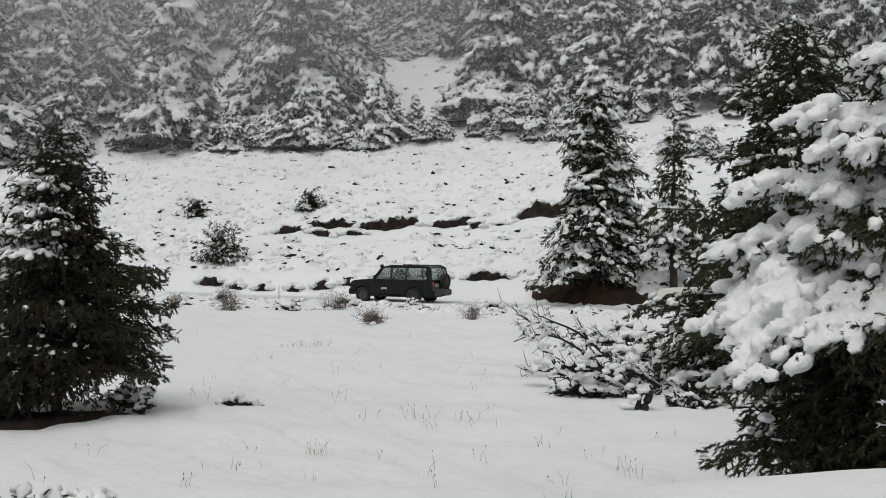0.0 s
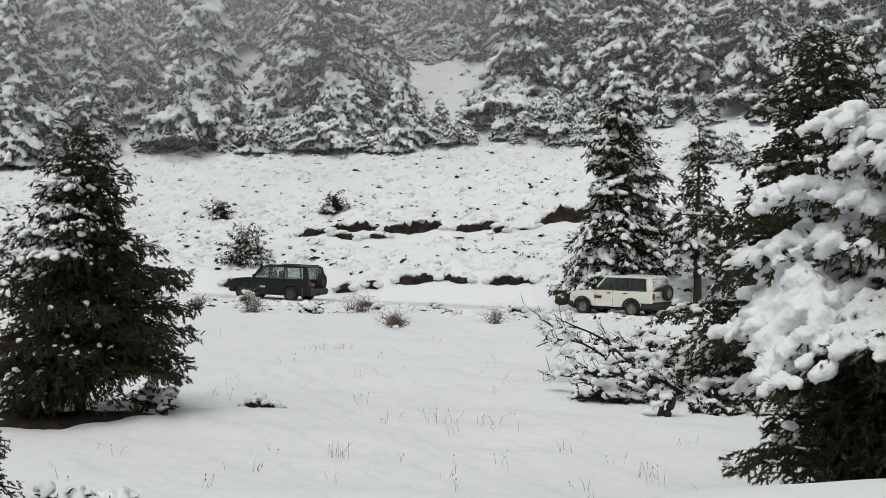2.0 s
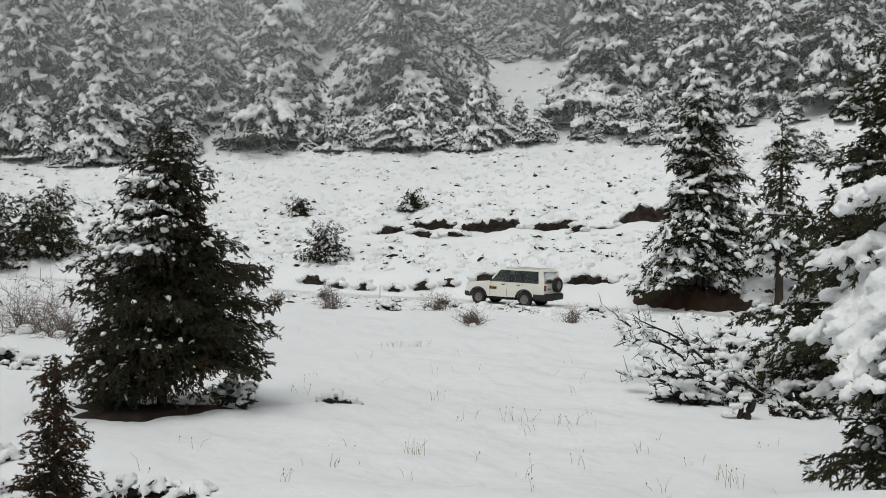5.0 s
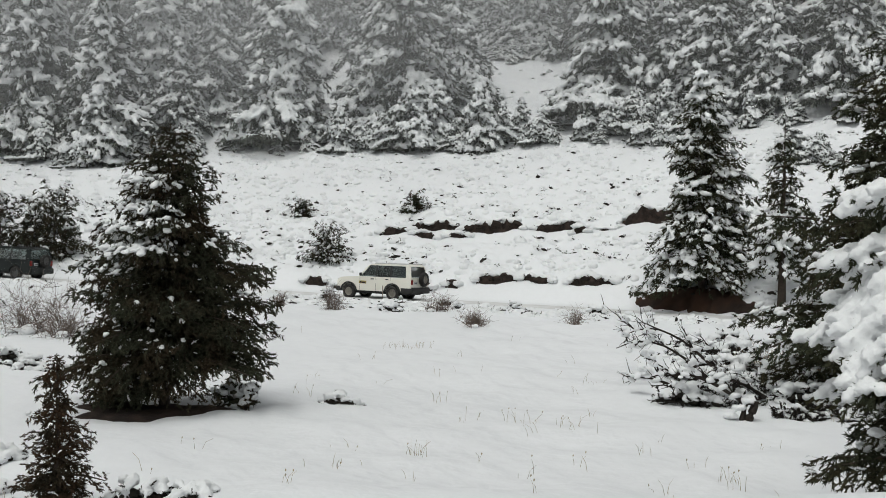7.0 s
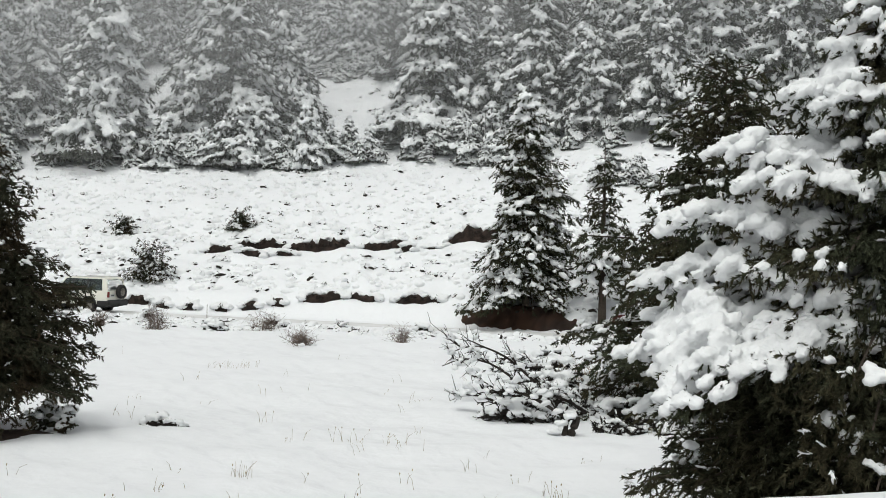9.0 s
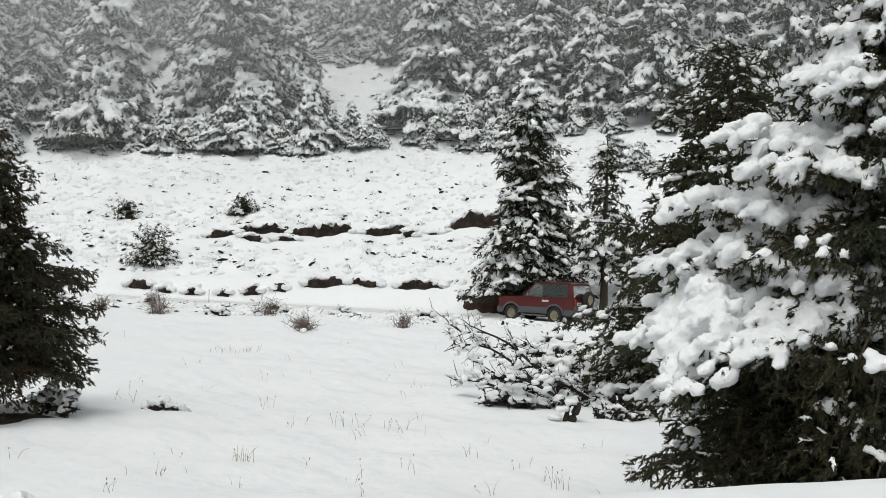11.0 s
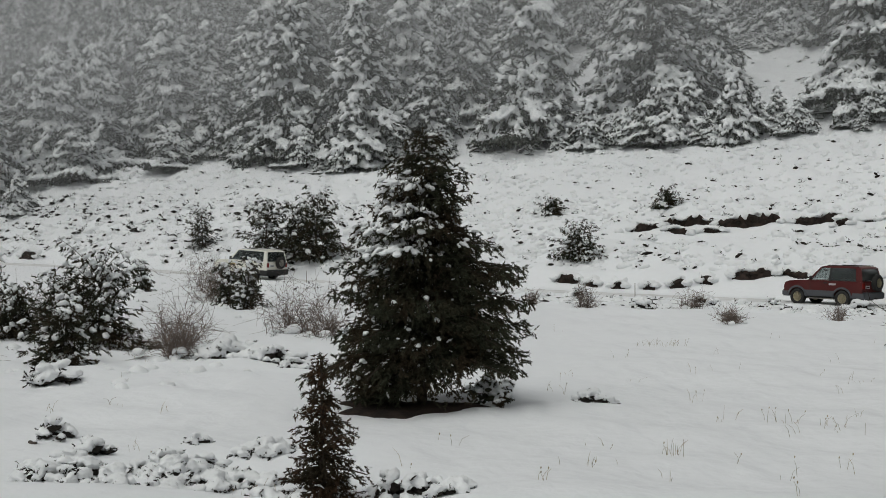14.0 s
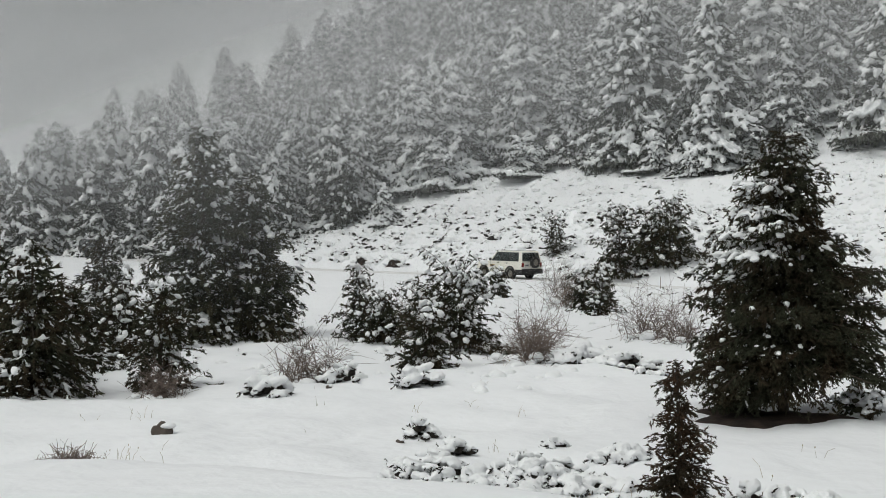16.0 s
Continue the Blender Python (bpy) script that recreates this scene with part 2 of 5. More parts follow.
def conifer(name, height, radius, seed, boughs=70, step=0.3, spray=0.35, snow=None, pad=1.0, voxel=0.08, power=0.8, bare=0.03, rise=0.5, droop=0.35, frond=0.42, needles=NEEDLE, sprays=MIDDLE,
            per=3, core=300, bulge=0.2, ragged=0.1, lean=(0, 0), lift=None, trunk_r=None, patch=0.9, cap=0.5, hang=0.45, crowd=1.15, leader=0.0, whorl=0.0, slab=None, dust=0.25, widest=99.0):
    """A conifer in snow: trunk, boughs that bear flat fronds of needle brushes, and snow lying on the fronds.
    snow(u, az) gives how many boughs at a height and side are laden, and how much of each is covered."""
    rng = np.random.RandomState(seed)
    root = new(name)
    r0 = trunk_r or 0.014 * height + 0.025
    zt = np.linspace(-0.25, 1, 9)
    wob = rng.normal(0, 0.005 * height, (9, 2)).cumsum(0) * 0.5
    wob[:2] = 0
    bend = np.clip(zt, 0, 1) ** 1.4
    axis = np.stack([wob[:, 0] + lean[0] * bend, wob[:, 1] + lean[1] * bend, np.where(zt < 0, zt, zt * height)], 1)
    mesh_object("trunk", *tube(axis, r0 * (1.04 - np.clip(zt, 0, 1)) + 0.006, 8), BARK, root, True)
    rods, at, way, size, s_at, s_way, s_size, d_at, d_way, d_size = ([] for _ in range(10))
    t = np.linspace(0, 1, 7)

    def reach(u, az):
        """The crown's radius at a height and side, uneven as a grown tree's is."""
        return min(widest, radius * ((1 - u) ** power + 0.03)) * (1 + bulge * 2 * noise.noise(Vector((1.4 * math.cos(az), 1.4 * math.sin(az), seed + u * 5.0))))

    for i in range(boughs):
        u = bare + (1 - bare - leader) * min(0.985, (i + rng.rand()) / boughs) ** crowd
        if whorl:
            u = min(0.985, round(u / whorl) * whorl + rng.normal(0, 0.12 * whorl))
        az = i * 2.39996 + rng.normal(0, 0.3)
        out = np.array([math.cos(az), math.sin(az), 0.0])
        side = np.array([-out[1], out[0], 0.0])
        length = max(reach(u, az) * rng.uniform(0.62, 1.08 + ragged), 0.5 * step)
        base = np.array([np.interp(u, zt, axis[:, 0]), np.interp(u, zt, axis[:, 1]), u * height + (lift(az) * (1 - u) ** 2 if lift else 0)])
        room = base[2] / length + 0.10
        climb = (rise * u - 0.08 + rng.normal(0, 0.12)) * t - min(droop, room) * rng.uniform(0.6, 1.3) * t ** 2
        line = base + length * (out * t[:, None] + side * (rng.normal(0, 0.08) * t ** 2)[:, None] + UP * climb[:, None])
        line[:, 2] = np.maximum(line[:, 2], 0.05 + 0.05 * rng.rand())
        rods.append(tube(line[::2], (r0 * 0.3 * (1 - 0.8 * t) * (0.4 + 0.6 * (1 - u)) + 0.004)[::2], 4))
        # the frond: sites on both sides of the bough, swept forward
        spots, ways, along = [], [], []
        for tt in np.linspace(0.22, 1.0, max(2, int(length * 0.85 / step))):
            wide = frond * length * max(0.0, 1.03 - tt) ** 0.7 * min(1.0, 2.2 * tt) + 0.2 * step
            q = np.linspace(-wide, wide, max(1, int(2 * wide / step) + 1)) if wide > 0.5 * step else np.zeros(1)
            p = np.array([np.interp(tt, t, line[:, c]) for c in range(3)])
            spots.append(p + side * q[:, None] + out * (0.45 * np.abs(q))[:, None] - UP * (0.28 * q * q / (wide + 1e-6))[:, None])
            turn = 0.95 * q / (wide + 1e-6) * (1.15 - tt)
            ways.append(out * np.cos(turn)[:, None] + side * np.sin(turn)[:, None] - UP * (droop * 1.2 * tt))
            along.append(np.full(len(q), tt))
        spots, ways, along = np.concatenate(spots), np.concatenate(ways), np.concatenate(along)
        spots = spots + rng.normal(0, 1, spots.shape) * (0.25 * step, 0.25 * step, 0.30 * step)
        spots[:, 2] = np.maximum(spots[:, 2], 0.05)
        n = len(spots) * per
        at.append(np.repeat(spots, per, 0) + rng.normal(0, 0.25 * step, (n, 3)) - UP * (0.12 * step))
        way.append(np.repeat(ways, per, 0) + rng.normal(0, 0.55, (n, 3)) - UP * (hang * rng.rand(n, 1)))
        size.append(spray * rng.uniform(0.6, 1.15, n))
        laden, cover = snow(u, az) if snow else (0, 0)
        if rng.rand() < laden:
            f = ripple(spots[:, 0] + 0.6 * spots[:, 2], spots[:, 1] - 0.8 * spots[:, 2], patch, seed + 7)
            keep = (f + rng.normal(0, 0.14, len(f)) > 1 - 2 * cover) & (along > 0.2)
            k = int(keep.sum())
            if k:
                b = step * pad * rng.uniform(0.6, 1.25, (k, 1)) * (0.5 + 0.5 * min(1.0, cover + 0.2))
                s_at.append(spots[keep] + UP * (0.10 * spray + b * cap * 0.45))
                s_way.append(ways[keep] + rng.normal(0, 0.2, (k, 3)) - UP * 0.15)
                s_size.append(np.hstack([b * 0.95, b * rng.uniform(0.55, 0.85, (k, 1)), b * cap * rng.uniform(0.75, 1.2, (k, 1))]))
        light = spots[rng.rand(len(spots)) < dust]
        k = len(light)
        d_at.append(light + UP * (0.26 * spray) + out * (0.2 * spray) + rng.normal(0, 0.2 * step, (k, 3)))
        d_way.append(out + rng.normal(0, 0.7, (k, 3)) * (1, 1, 0.4) - UP * (0.5 * droop))
        d_size.append(spray * rng.uniform(0.45, 0.95, k))
    # brushes that close the crown's heart
    u = bare + (1 - bare) * (1 - np.sqrt(rng.rand(core))) * 0.95
    az = rng.uniform(0, math.tau, core)
    r = radius * (1 - u) ** power * rng.uniform(0.08, 0.66, core)
    low = np.array([lift(b) for b in az]) * (1 - u) ** 2 if lift else 0
    at.append(np.stack([np.interp(u, zt, axis[:, 0]) + r * np.cos(az), np.interp(u, zt, axis[:, 1]) + r * np.sin(az), np.maximum(u * height + low - 0.1 * r, 0.08)], 1))
    way.append(np.stack([np.cos(az), np.sin(az), rng.normal(-0.3, 0.5, core)], 1) + rng.normal(0, 0.4, (core, 3)))
    size.append(spray * rng.uniform(1.2, 1.9, core))
    tagged(mesh_object("branchwork", *merged(rods), BARK, root), kind="stuff")
    at, way, size = np.concatenate(at), np.concatenate(way), np.concatenate(size)
    ax = axes_along(way, UP + rng.normal(0, 0.3, way.shape), np.stack([size] * 3, 1))
    tagged(mesh_object("foliage", *scatter(sprays, at, ax, rng), needles, root, label="dark green needle sprays"), kind="stuff")
    d_at, d_way, d_size = np.concatenate(d_at), np.concatenate(d_way), np.concatenate(d_size)
    if len(d_at):
        ax = axes_along(d_way, UP + rng.normal(0, 0.35, d_way.shape), np.stack([d_size, 0.8 * d_size, 0.5 * d_size], 1))
        tagged(mesh_object("snow_dust", *scatter(FLAKES, d_at, ax, rng), TREE_SNOW, root, label="thin dusting of snow on the needles"), kind="stuff")
    if slab:
        # snow that has slid together into slabs down one flank
        count, middle, half, low, high, lump = slab
        u, az = rng.uniform(low, high, count), middle + half * rng.uniform(-1, 1, count)
        r = np.array([reach(a, b) for a, b in zip(u, az)]) * rng.uniform(0.68, 0.96, count)
        p = np.stack([r * np.cos(az), r * np.sin(az), u * height - 0.2 * r], 1)
        f = ripple(p[:, 0] + 0.5 * p[:, 2], p[:, 1] - 0.7 * p[:, 2], 1.5, seed + 9)
        p = p[f > -0.40 + 0.55 * np.abs(az - middle) / half]
        b = lump * rng.uniform(0.5, 1.15, (len(p), 1))
        s_at.append(p)
        s_way.append(np.hstack([p[:, :2] / np.linalg.norm(p[:, :2], axis=1, keepdims=True), np.full((len(p), 1), -0.9)]) + rng.normal(0, 0.3, p.shape))
        s_size.append(np.hstack([b * 1.2, b * 0.8, b * 0.55]))
    if s_at:
        s_at, s_way, s_size = np.concatenate(s_at), np.concatenate(s_way), np.concatenate(s_size)
        ax = axes_along(s_way, UP + rng.normal(0, 0.12, s_way.shape), s_size)
        cover = tagged(mesh_object("snow_cover", *scatter(BALLS[1], s_at, ax, rng), TREE_SNOW, root, True, label="clinging white snow on the boughs"), kind="stuff")
        fused(cover, voxel, 1)
    return root


def even(laden, cover):
    """Snow that lies alike on all sides, a little less low down."""
    return lambda u, az: (laden, cover * (0.8 + 0.25 * u))


def stand(ob, x, y, sink=0.05, turn=0.0, scale=1.0, label="", category="tree", group="", z=None):
    ob.matrix_basis = pose(x, y, (float(land(x, y)) if z is None else z) - sink, 0, 0, turn) @ Matrix.Scale(scale, 4)
    return tagged(ob, label, category, group)


def stand_copy(ob, x, y, sink=0.05, turn=0.0, scale=1.0, tall=1.0, label=""):
    c = copy_thing(ob, pose(x, y, float(land(x, y)) - sink, 0, 0, turn) @ Matrix.Diagonal((scale, scale, scale * tall, 1)) @ Matrix.Diagonal((*(1 / s for s in ob.scale), 1)))
    return tagged(c, label)
# ---- the ground: one sheet of snow that reaches the horizon ----
def ground_sheet():
    az = np.radians(np.concatenate([np.arange(-180, -40, 5.0), np.arange(-40, -24, 1.0), np.arange(-24, 54, 0.16), np.arange(54, 70, 1.0), np.arange(70, 180, 5.0)]))
    r = np.concatenate([[0.4, 1, 2, 3], np.arange(4, 14, 0.3), np.arange(14, 54, 0.45), np.arange(54, 96, 0.26), np.arange(96, 140, 0.8), np.geomspace(140, 2500, 30)])
    rr, aa = np.meshgrid(r, az, indexing="ij")
    x, y = -np.sin(aa) * rr, np.cos(aa) * rr
    v = np.stack([x, y, land(x, y)], -1).reshape(-1, 3)
    n, m = len(r), len(az)
    i, j = np.meshgrid(np.arange(n - 1), np.arange(m), indexing="ij")
    a, b, c, d = i * m + j, i * m + (j + 1) % m, (i + 1) * m + j, (i + 1) * m + (j + 1) % m
    f = np.concatenate([np.stack([a, c, d], -1).reshape(-1, 3), np.stack([a, d, b], -1).reshape(-1, 3)])
    f = f[:, ::-1]
    ob = mesh_object("ground", v, f, SNOW, None, True)
    return tagged(ob, "deep fresh snow over field and hillside", "snow ground", kind="structure")


ground_sheet()


def road_strip():
    xs = np.arange(-95, 34, 0.4)
    ys, zs = np.interp(xs, ROAD_XS, ROAD_YS), np.interp(xs, ROAD_XS, ROAD_ZS)
    t = np.stack([np.gradient(xs), np.gradient(ys)], 1)
    t /= np.linalg.norm(t, axis=1, keepdims=True)
    side = np.stack([-t[:, 1], t[:, 0]], 1)
    off = np.linspace(-1.7, 1.7, 25)
    x = xs[:, None] + side[:, :1] * off
    y = ys[:, None] + side[:, 1:] * off
    z = np.maximum(land(x, y) + 0.012, 0) - 0.03 * smooth(1.35, 1.7, np.abs(off))[None] + 0.012 * ripple(x, y, 0.9, 9)
    n, m = x.shape
    i, j = np.meshgrid(np.arange(n - 1), np.arange(m - 1), indexing="ij")
    a = i * m + j
    f = np.concatenate([np.stack([a, a + m, a + m + 1], -1).reshape(-1, 3), np.stack([a, a + m + 1, a + 1], -1).reshape(-1, 3)])
    tagged(mesh_object("road", np.stack([x, y, z], -1).reshape(-1, 3), f, PACKED, None, True), "narrow hillside track of driven, rutted snow", "track", kind="structure")


road_strip()

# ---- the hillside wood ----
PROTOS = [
    conifer("snowy_conifer", 13.0, 4.7, 21, 140, 0.40, 0.60, even(0.97, 0.84), 1.0, 0.14, 0.72, needles=FROSTED_HAZY, sprays=FAR, per=2, droop=0.85, rise=0.9, frond=0.34, core=420, patch=1.5, cap=0.5, ragged=0.2, dust=0.9, bare=0.05, bulge=0.28),
    conifer("snowy_conifer", 13.0, 3.7, 22, 130, 0.38, 0.58, even(0.96, 0.82), 1.0, 0.14, 0.78, needles=FROSTED_HAZY, sprays=FAR, per=2, droop=0.90, rise=0.9, frond=0.36, core=420, patch=1.4, cap=0.5, ragged=0.25, dust=0.9, bare=0.05, bulge=0.28),
    conifer("snowy_conifer", 12.0, 4.3, 23, 130, 0.40, 0.60, even(0.95, 0.74), 1.0, 0.14, 0.60, needles=FROSTED_HAZY, sprays=FAR, per=2, droop=0.90, rise=0.9, frond=0.34, core=420, patch=1.3, cap=0.5, ragged=0.25, dust=0.9, bare=0.05, bulge=0.30),
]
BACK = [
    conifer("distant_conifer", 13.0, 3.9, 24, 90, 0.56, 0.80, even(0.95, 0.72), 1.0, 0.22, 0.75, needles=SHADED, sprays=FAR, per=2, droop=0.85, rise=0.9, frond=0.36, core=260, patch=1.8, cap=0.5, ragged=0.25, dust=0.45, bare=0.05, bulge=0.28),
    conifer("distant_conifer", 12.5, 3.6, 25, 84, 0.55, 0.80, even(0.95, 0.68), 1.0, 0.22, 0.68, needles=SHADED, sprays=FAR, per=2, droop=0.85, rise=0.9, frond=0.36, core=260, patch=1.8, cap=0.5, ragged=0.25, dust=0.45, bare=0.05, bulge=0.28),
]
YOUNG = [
    conifer("young_conifer", 4.5, 1.5, 31, 60, 0.22, 0.34, even(1.0, 0.95), 1.15, 0.075, 0.8, needles=FROSTED_HAZY, sprays=FAR, per=2, droop=0.9, rise=1.1, core=60, patch=0.9, cap=0.5, ragged=0.45, dust=0.9, bare=0.05, bulge=0.4),
    conifer("young_conifer", 4.0, 1.9, 32, 54, 0.23, 0.34, even(1.0, 1.0), 1.0, 0.075, 0.5, needles=FROSTED_HAZY, sprays=FAR, per=2, droop=1.0, rise=1.2, core=60, patch=0.9, cap=0.5, ragged=0.5, dust=0.9, bare=0.05, bulge=0.5),
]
EDGE = [(-22.7, 102.5, 14.6, 0), (-12.4, 103.1, 14.3, 2), (5.3, 100.3, 13.5, 0), (12.9, 95.4, 11.8, 1), (16.7, 92.4, 11.0, 1), (21.1, 89.4, 10.8, 2), (29.9, 85.2, 12.0, 0), (-37.5, 99.5, 14.8, 1), (-45.1, 102.0, 14.0, 2),
        (-32.1, 102.9, 9.4, 1), (-61.8, 109.4, 13.6, 0), (-54.1, 104.4, 8.6, 2), (-48.5, 104.5, 14.6, 1), (-5.3, 126.6, 9.0, 1), (-1.3, 125.3, 10.5, 2), (25.5, 92.0, 12.0, 0), (35.5, 80.0, 11.0, 1)]
LABEL_WOOD = "tall dark conifer with snow-laden boughs on the hillside"
LABEL_YOUNG = "small young conifer bowed and whitened by snow"
WOOD = PROTOS + BACK
USED = [0] * 5
TALL = (13.0, 13.0, 12.0, 13.0, 12.5)


def wood_tree(k, x, y, h, turn):
    if not USED[k]:
        USED[k] = 1
        stand(WOOD[k], x, y, 0.45, turn, h / TALL[k], LABEL_WOOD, "conifer", "hillside wood")
        return WOOD[k]
    return stand_copy(WOOD[k], x, y, 0.45, turn, h / TALL[k], 1.0, LABEL_WOOD)


for i, (x, y, h, k) in enumerate(EDGE):
    wood_tree(k, x, y + 2.2, h, 67 * i)
rng = np.random.RandomState(5)
taken = [(x, y + 2.6) for x, y, h, k in EDGE]
tries = 0
while len(taken) < 372 and tries < 16000:
    tries += 1
    a, d = radians(rng.uniform(22, 56) if tries % 5 < 3 else rng.uniform(-25, 26)), 88 + 125 * rng.rand() ** 1.15
    x, y = -math.sin(a) * d, math.cos(a) * d
    s = (y - np.interp(x, ROAD_XS, ROAD_YS)) * 0.92
    first = 33 - 30 * float(smooth(55, 76, -x))
    if s < first + 4.5 or min((x - u) ** 2 + (y - v) ** 2 for u, v in taken) < (4.6 - 1.2 * float(smooth(28, 38, math.degrees(a)))) ** 2:
        continue
    gap = math.degrees(a)
    if -1.2 < gap < 4.3 and s < 58 or 8.6 < gap < 9.7 and s < 60:
        continue
    taken.append((x, y))
    wood_tree(rng.randint(0, 3) if s < first + (16 if gap < 18 else 11) and d < 135 else rng.randint(3, 5), x, y, rng.uniform(9.5, 14.5) * (1 - 0.22 * float(smooth(30, 38, gap))), rng.uniform(0, 360))
for i, (x, y, h, k) in enumerate([(-99, 89, 12, 3), (-92, 90, 13, 4), (-86, 88, 12, 3), (-80, 87, 11, 4), (-106, 86, 12, 3), (-102, 94, 13, 4), (-91.5, 86.5, 8, 3), (-84, 84.9, 9, 4), (-76, 84, 9, 3), (-110, 93, 13, 4), (-72, 85, 8, 3), (-69, 90, 10, 4)]):
    wood_tree(k, x, y, h, 41 * i)
SMALL = [(-5.5, 97.5, 5.3, 0), (-8.9, 99.9, 5.3, 0), (-11.1, 99.7, 4.8, 1), (-17.0, 99.8, 3.9, 0), (-0.6, 97.6, 2.6, 1), (2.9, 97.5, 3.3, 0), (6.8, 95.8, 2.8, 1), (8.9, 94.9, 3.7, 0), (-2.2, 99.3, 3.4, 0),
         (-7.2, 98.3, 2.6, 1), (-13.5, 99.8, 3.0, 1), (4.8, 96.8, 2.4, 1), (11.5, 92.8, 3.4, 1), (14.5, 91.3, 2.6, 0), (-36.7, 98.3, 6.2, 0), (-64.5, 99.5, 5.0, 1), (-62.7, 88.5, 3.6, 0), (-30.0, 100.5, 2.8, 1), (-15.0, 100.2, 2.5, 1), (-41.5, 99.5, 3.2, 1), (-39.2, 98.9, 3.8, 0), (-56.0, 101.5, 3.5, 1)]
for i, (x, y, h, k) in enumerate(SMALL):
    if i in (0, 2):
        stand(YOUNG[k], x, y, 0.05, 50 * i, h / (4.5, 4.0)[k], LABEL_YOUNG, "conifer", "young conifers")
    else:
        stand_copy(YOUNG[k], x, y, 0.05, 50 * i, h / (4.5, 4.0)[k], 1.0, LABEL_YOUNG)

rng = np.random.RandomState(77)
for i in range(64):
    x = rng.uniform(-62, 18)
    s = rng.uniform(31, 37) - 9 * float(smooth(52, 66, -x)) - 8 * float(smooth(8, 18, x))
    if -8 < x < 3 and i % 2:
        s += rng.uniform(2, 14)
    stand_copy(YOUNG[i % 2], x, float(np.interp(x, ROAD_XS, ROAD_YS)) + s / 0.92, 0.12, 77 * i, rng.uniform(0.22, 0.75) ** 1.2 + 0.05, 1.0, LABEL_YOUNG)

for i, (x, y, h, k) in enumerate(EDGE):
    for j in range(5):
        a, d = radians(rng.uniform(-165, -15)), rng.uniform(2.0, 4.6)
        stand_copy(YOUNG[(i + j) % 2], x + d * math.cos(a), y + 1.6 + d * math.sin(a), 0.15, 61 * i + 97 * j, rng.uniform(0.25, 0.62), 1.0, LABEL_YOUNG)

# ---- single trees ----


def field_snow(u, az):
    """A thick patch on the flank towards the west, flecks elsewhere."""
    west = math.cos(az - math.radians(205))
    if west > 0.25 and 0.50 < u < 0.86:
        return 0.9, 0.86
    if u > 0.55:
        return 0.75, 0.40
    return 0.7, 0.13 + 0.16 * max(0.0, west)


def bank_snow(u, az):
    """Heavy slabs down the flank towards the field, odd clumps on the rest."""
    flank = math.cos(az - math.radians(165))
    if u > 0.33 and flank > 0.66:
        return 1.0, 0.95
    if u > 0.6:
        return 0.65, 0.40
    return 0.6, 0.24 if u > 0.3 else 0.13


def flecked(u, az):
    return 0.8, 0.34 + 0.14 * u


def roadside_snow(u, az):
    return 0.9, 0.50 + 0.26 * u


def slender_snow(u, az):
    return (0.9, 0.85) if u < 0.62 else (0.5, 0.4)


stand(conifer("field_conifer", 5.25, 1.9, 41, 230, 0.15, 0.20, field_snow, 0.80, 0.026, 0.62, 0.06, 0.45, 0.20, 0.50, JUNIPER, FINE, 3, 2600, 0.34, 0.10, widest=1.6, lean=(0.15, 0), lift=lambda az: 0.38 + 0.42 * math.cos(az - 0.5), patch=0.6, cap=0.40, crowd=1.2, hang=0.7, dust=0.05),
      -7.1, 22.7, 0.05, 0, 1, "dark bushy conifer with patchy snow in the field", "conifer")
stand(conifer("sapling_conifer", 1.85, 0.46, 42, 64, 0.085, 0.13, even(0.4, 0.3), 0.8, 0.018, 0.75, 0.02, 0.9, 0.15, 0.4, RUSSET, FINE, 3, 300, 0.2, 0.3),
      -5.9, 14.6, 0.02, 0, 1, "small dark conifer sapling with little snow", "conifer")
stand(conifer("bank_conifer", 6.8, 3.95, 43, 280, 0.18, 0.22, bank_snow, 1.0, 0.030, 0.85, 0.03, 0.45, 0.24, 0.50, NEEDLE, FINE, 3, 4500, 0.16, 0.10, patch=0.8, cap=0.50, hang=0.7, dust=0.08, widest=2.6, slab=(3400, math.radians(168), math.radians(38), 0.42, 0.98, 0.15)),
      5.95, 13.8, 0.05, 0, 1, "large dark conifer with heavy snow slabs on its boughs", "conifer")
stand(conifer("dark_conifer", 8.05, 3.1, 44, 190, 0.24, 0.30, flecked, 0.75, 0.042, 0.58, 0.03, 0.55, 0.25, 0.48, NEEDLE, FINE, 3, 2000, 0.26, 0.15, patch=0.8, cap=0.40, hang=0.7, dust=0.30),
      7.8, 27.2, 0.05, 0, 1, "tall dark conifer with light snow beside the bushes", "conifer")
stand(conifer("roadside_conifer", 10.8, 2.75, 45, 170, 0.30, 0.40, roadside_snow, 0.95, 0.075, 0.60, 0.09, 0.7, 0.5, 0.46, NEEDLE, FINE, 3, 1300, 0.28, 0.18, patch=1.1, cap=0.42, hang=0.7, dust=0.95),
      7.7, 62.0, 0.05, 0, 1, "dense roadside conifer with snow on its boughs", "conifer")
stand(conifer("slender_conifer", 8.8, 1.9, 46, 60, 0.29, 0.40, slender_snow, 1.0, 0.075, 0.75, 0.27, 0.5, 0.6, 0.42, NEEDLE, FINE, 3, 160, 0.3, 0.25, trunk_r=0.2, patch=1.2, cap=0.45, leader=0.06, whorl=0.07, hang=0.6, dust=0.9),
      11.0, 59.2, 0.05, 0, 1, "slender conifer with a bare dark trunk by the track", "conifer")
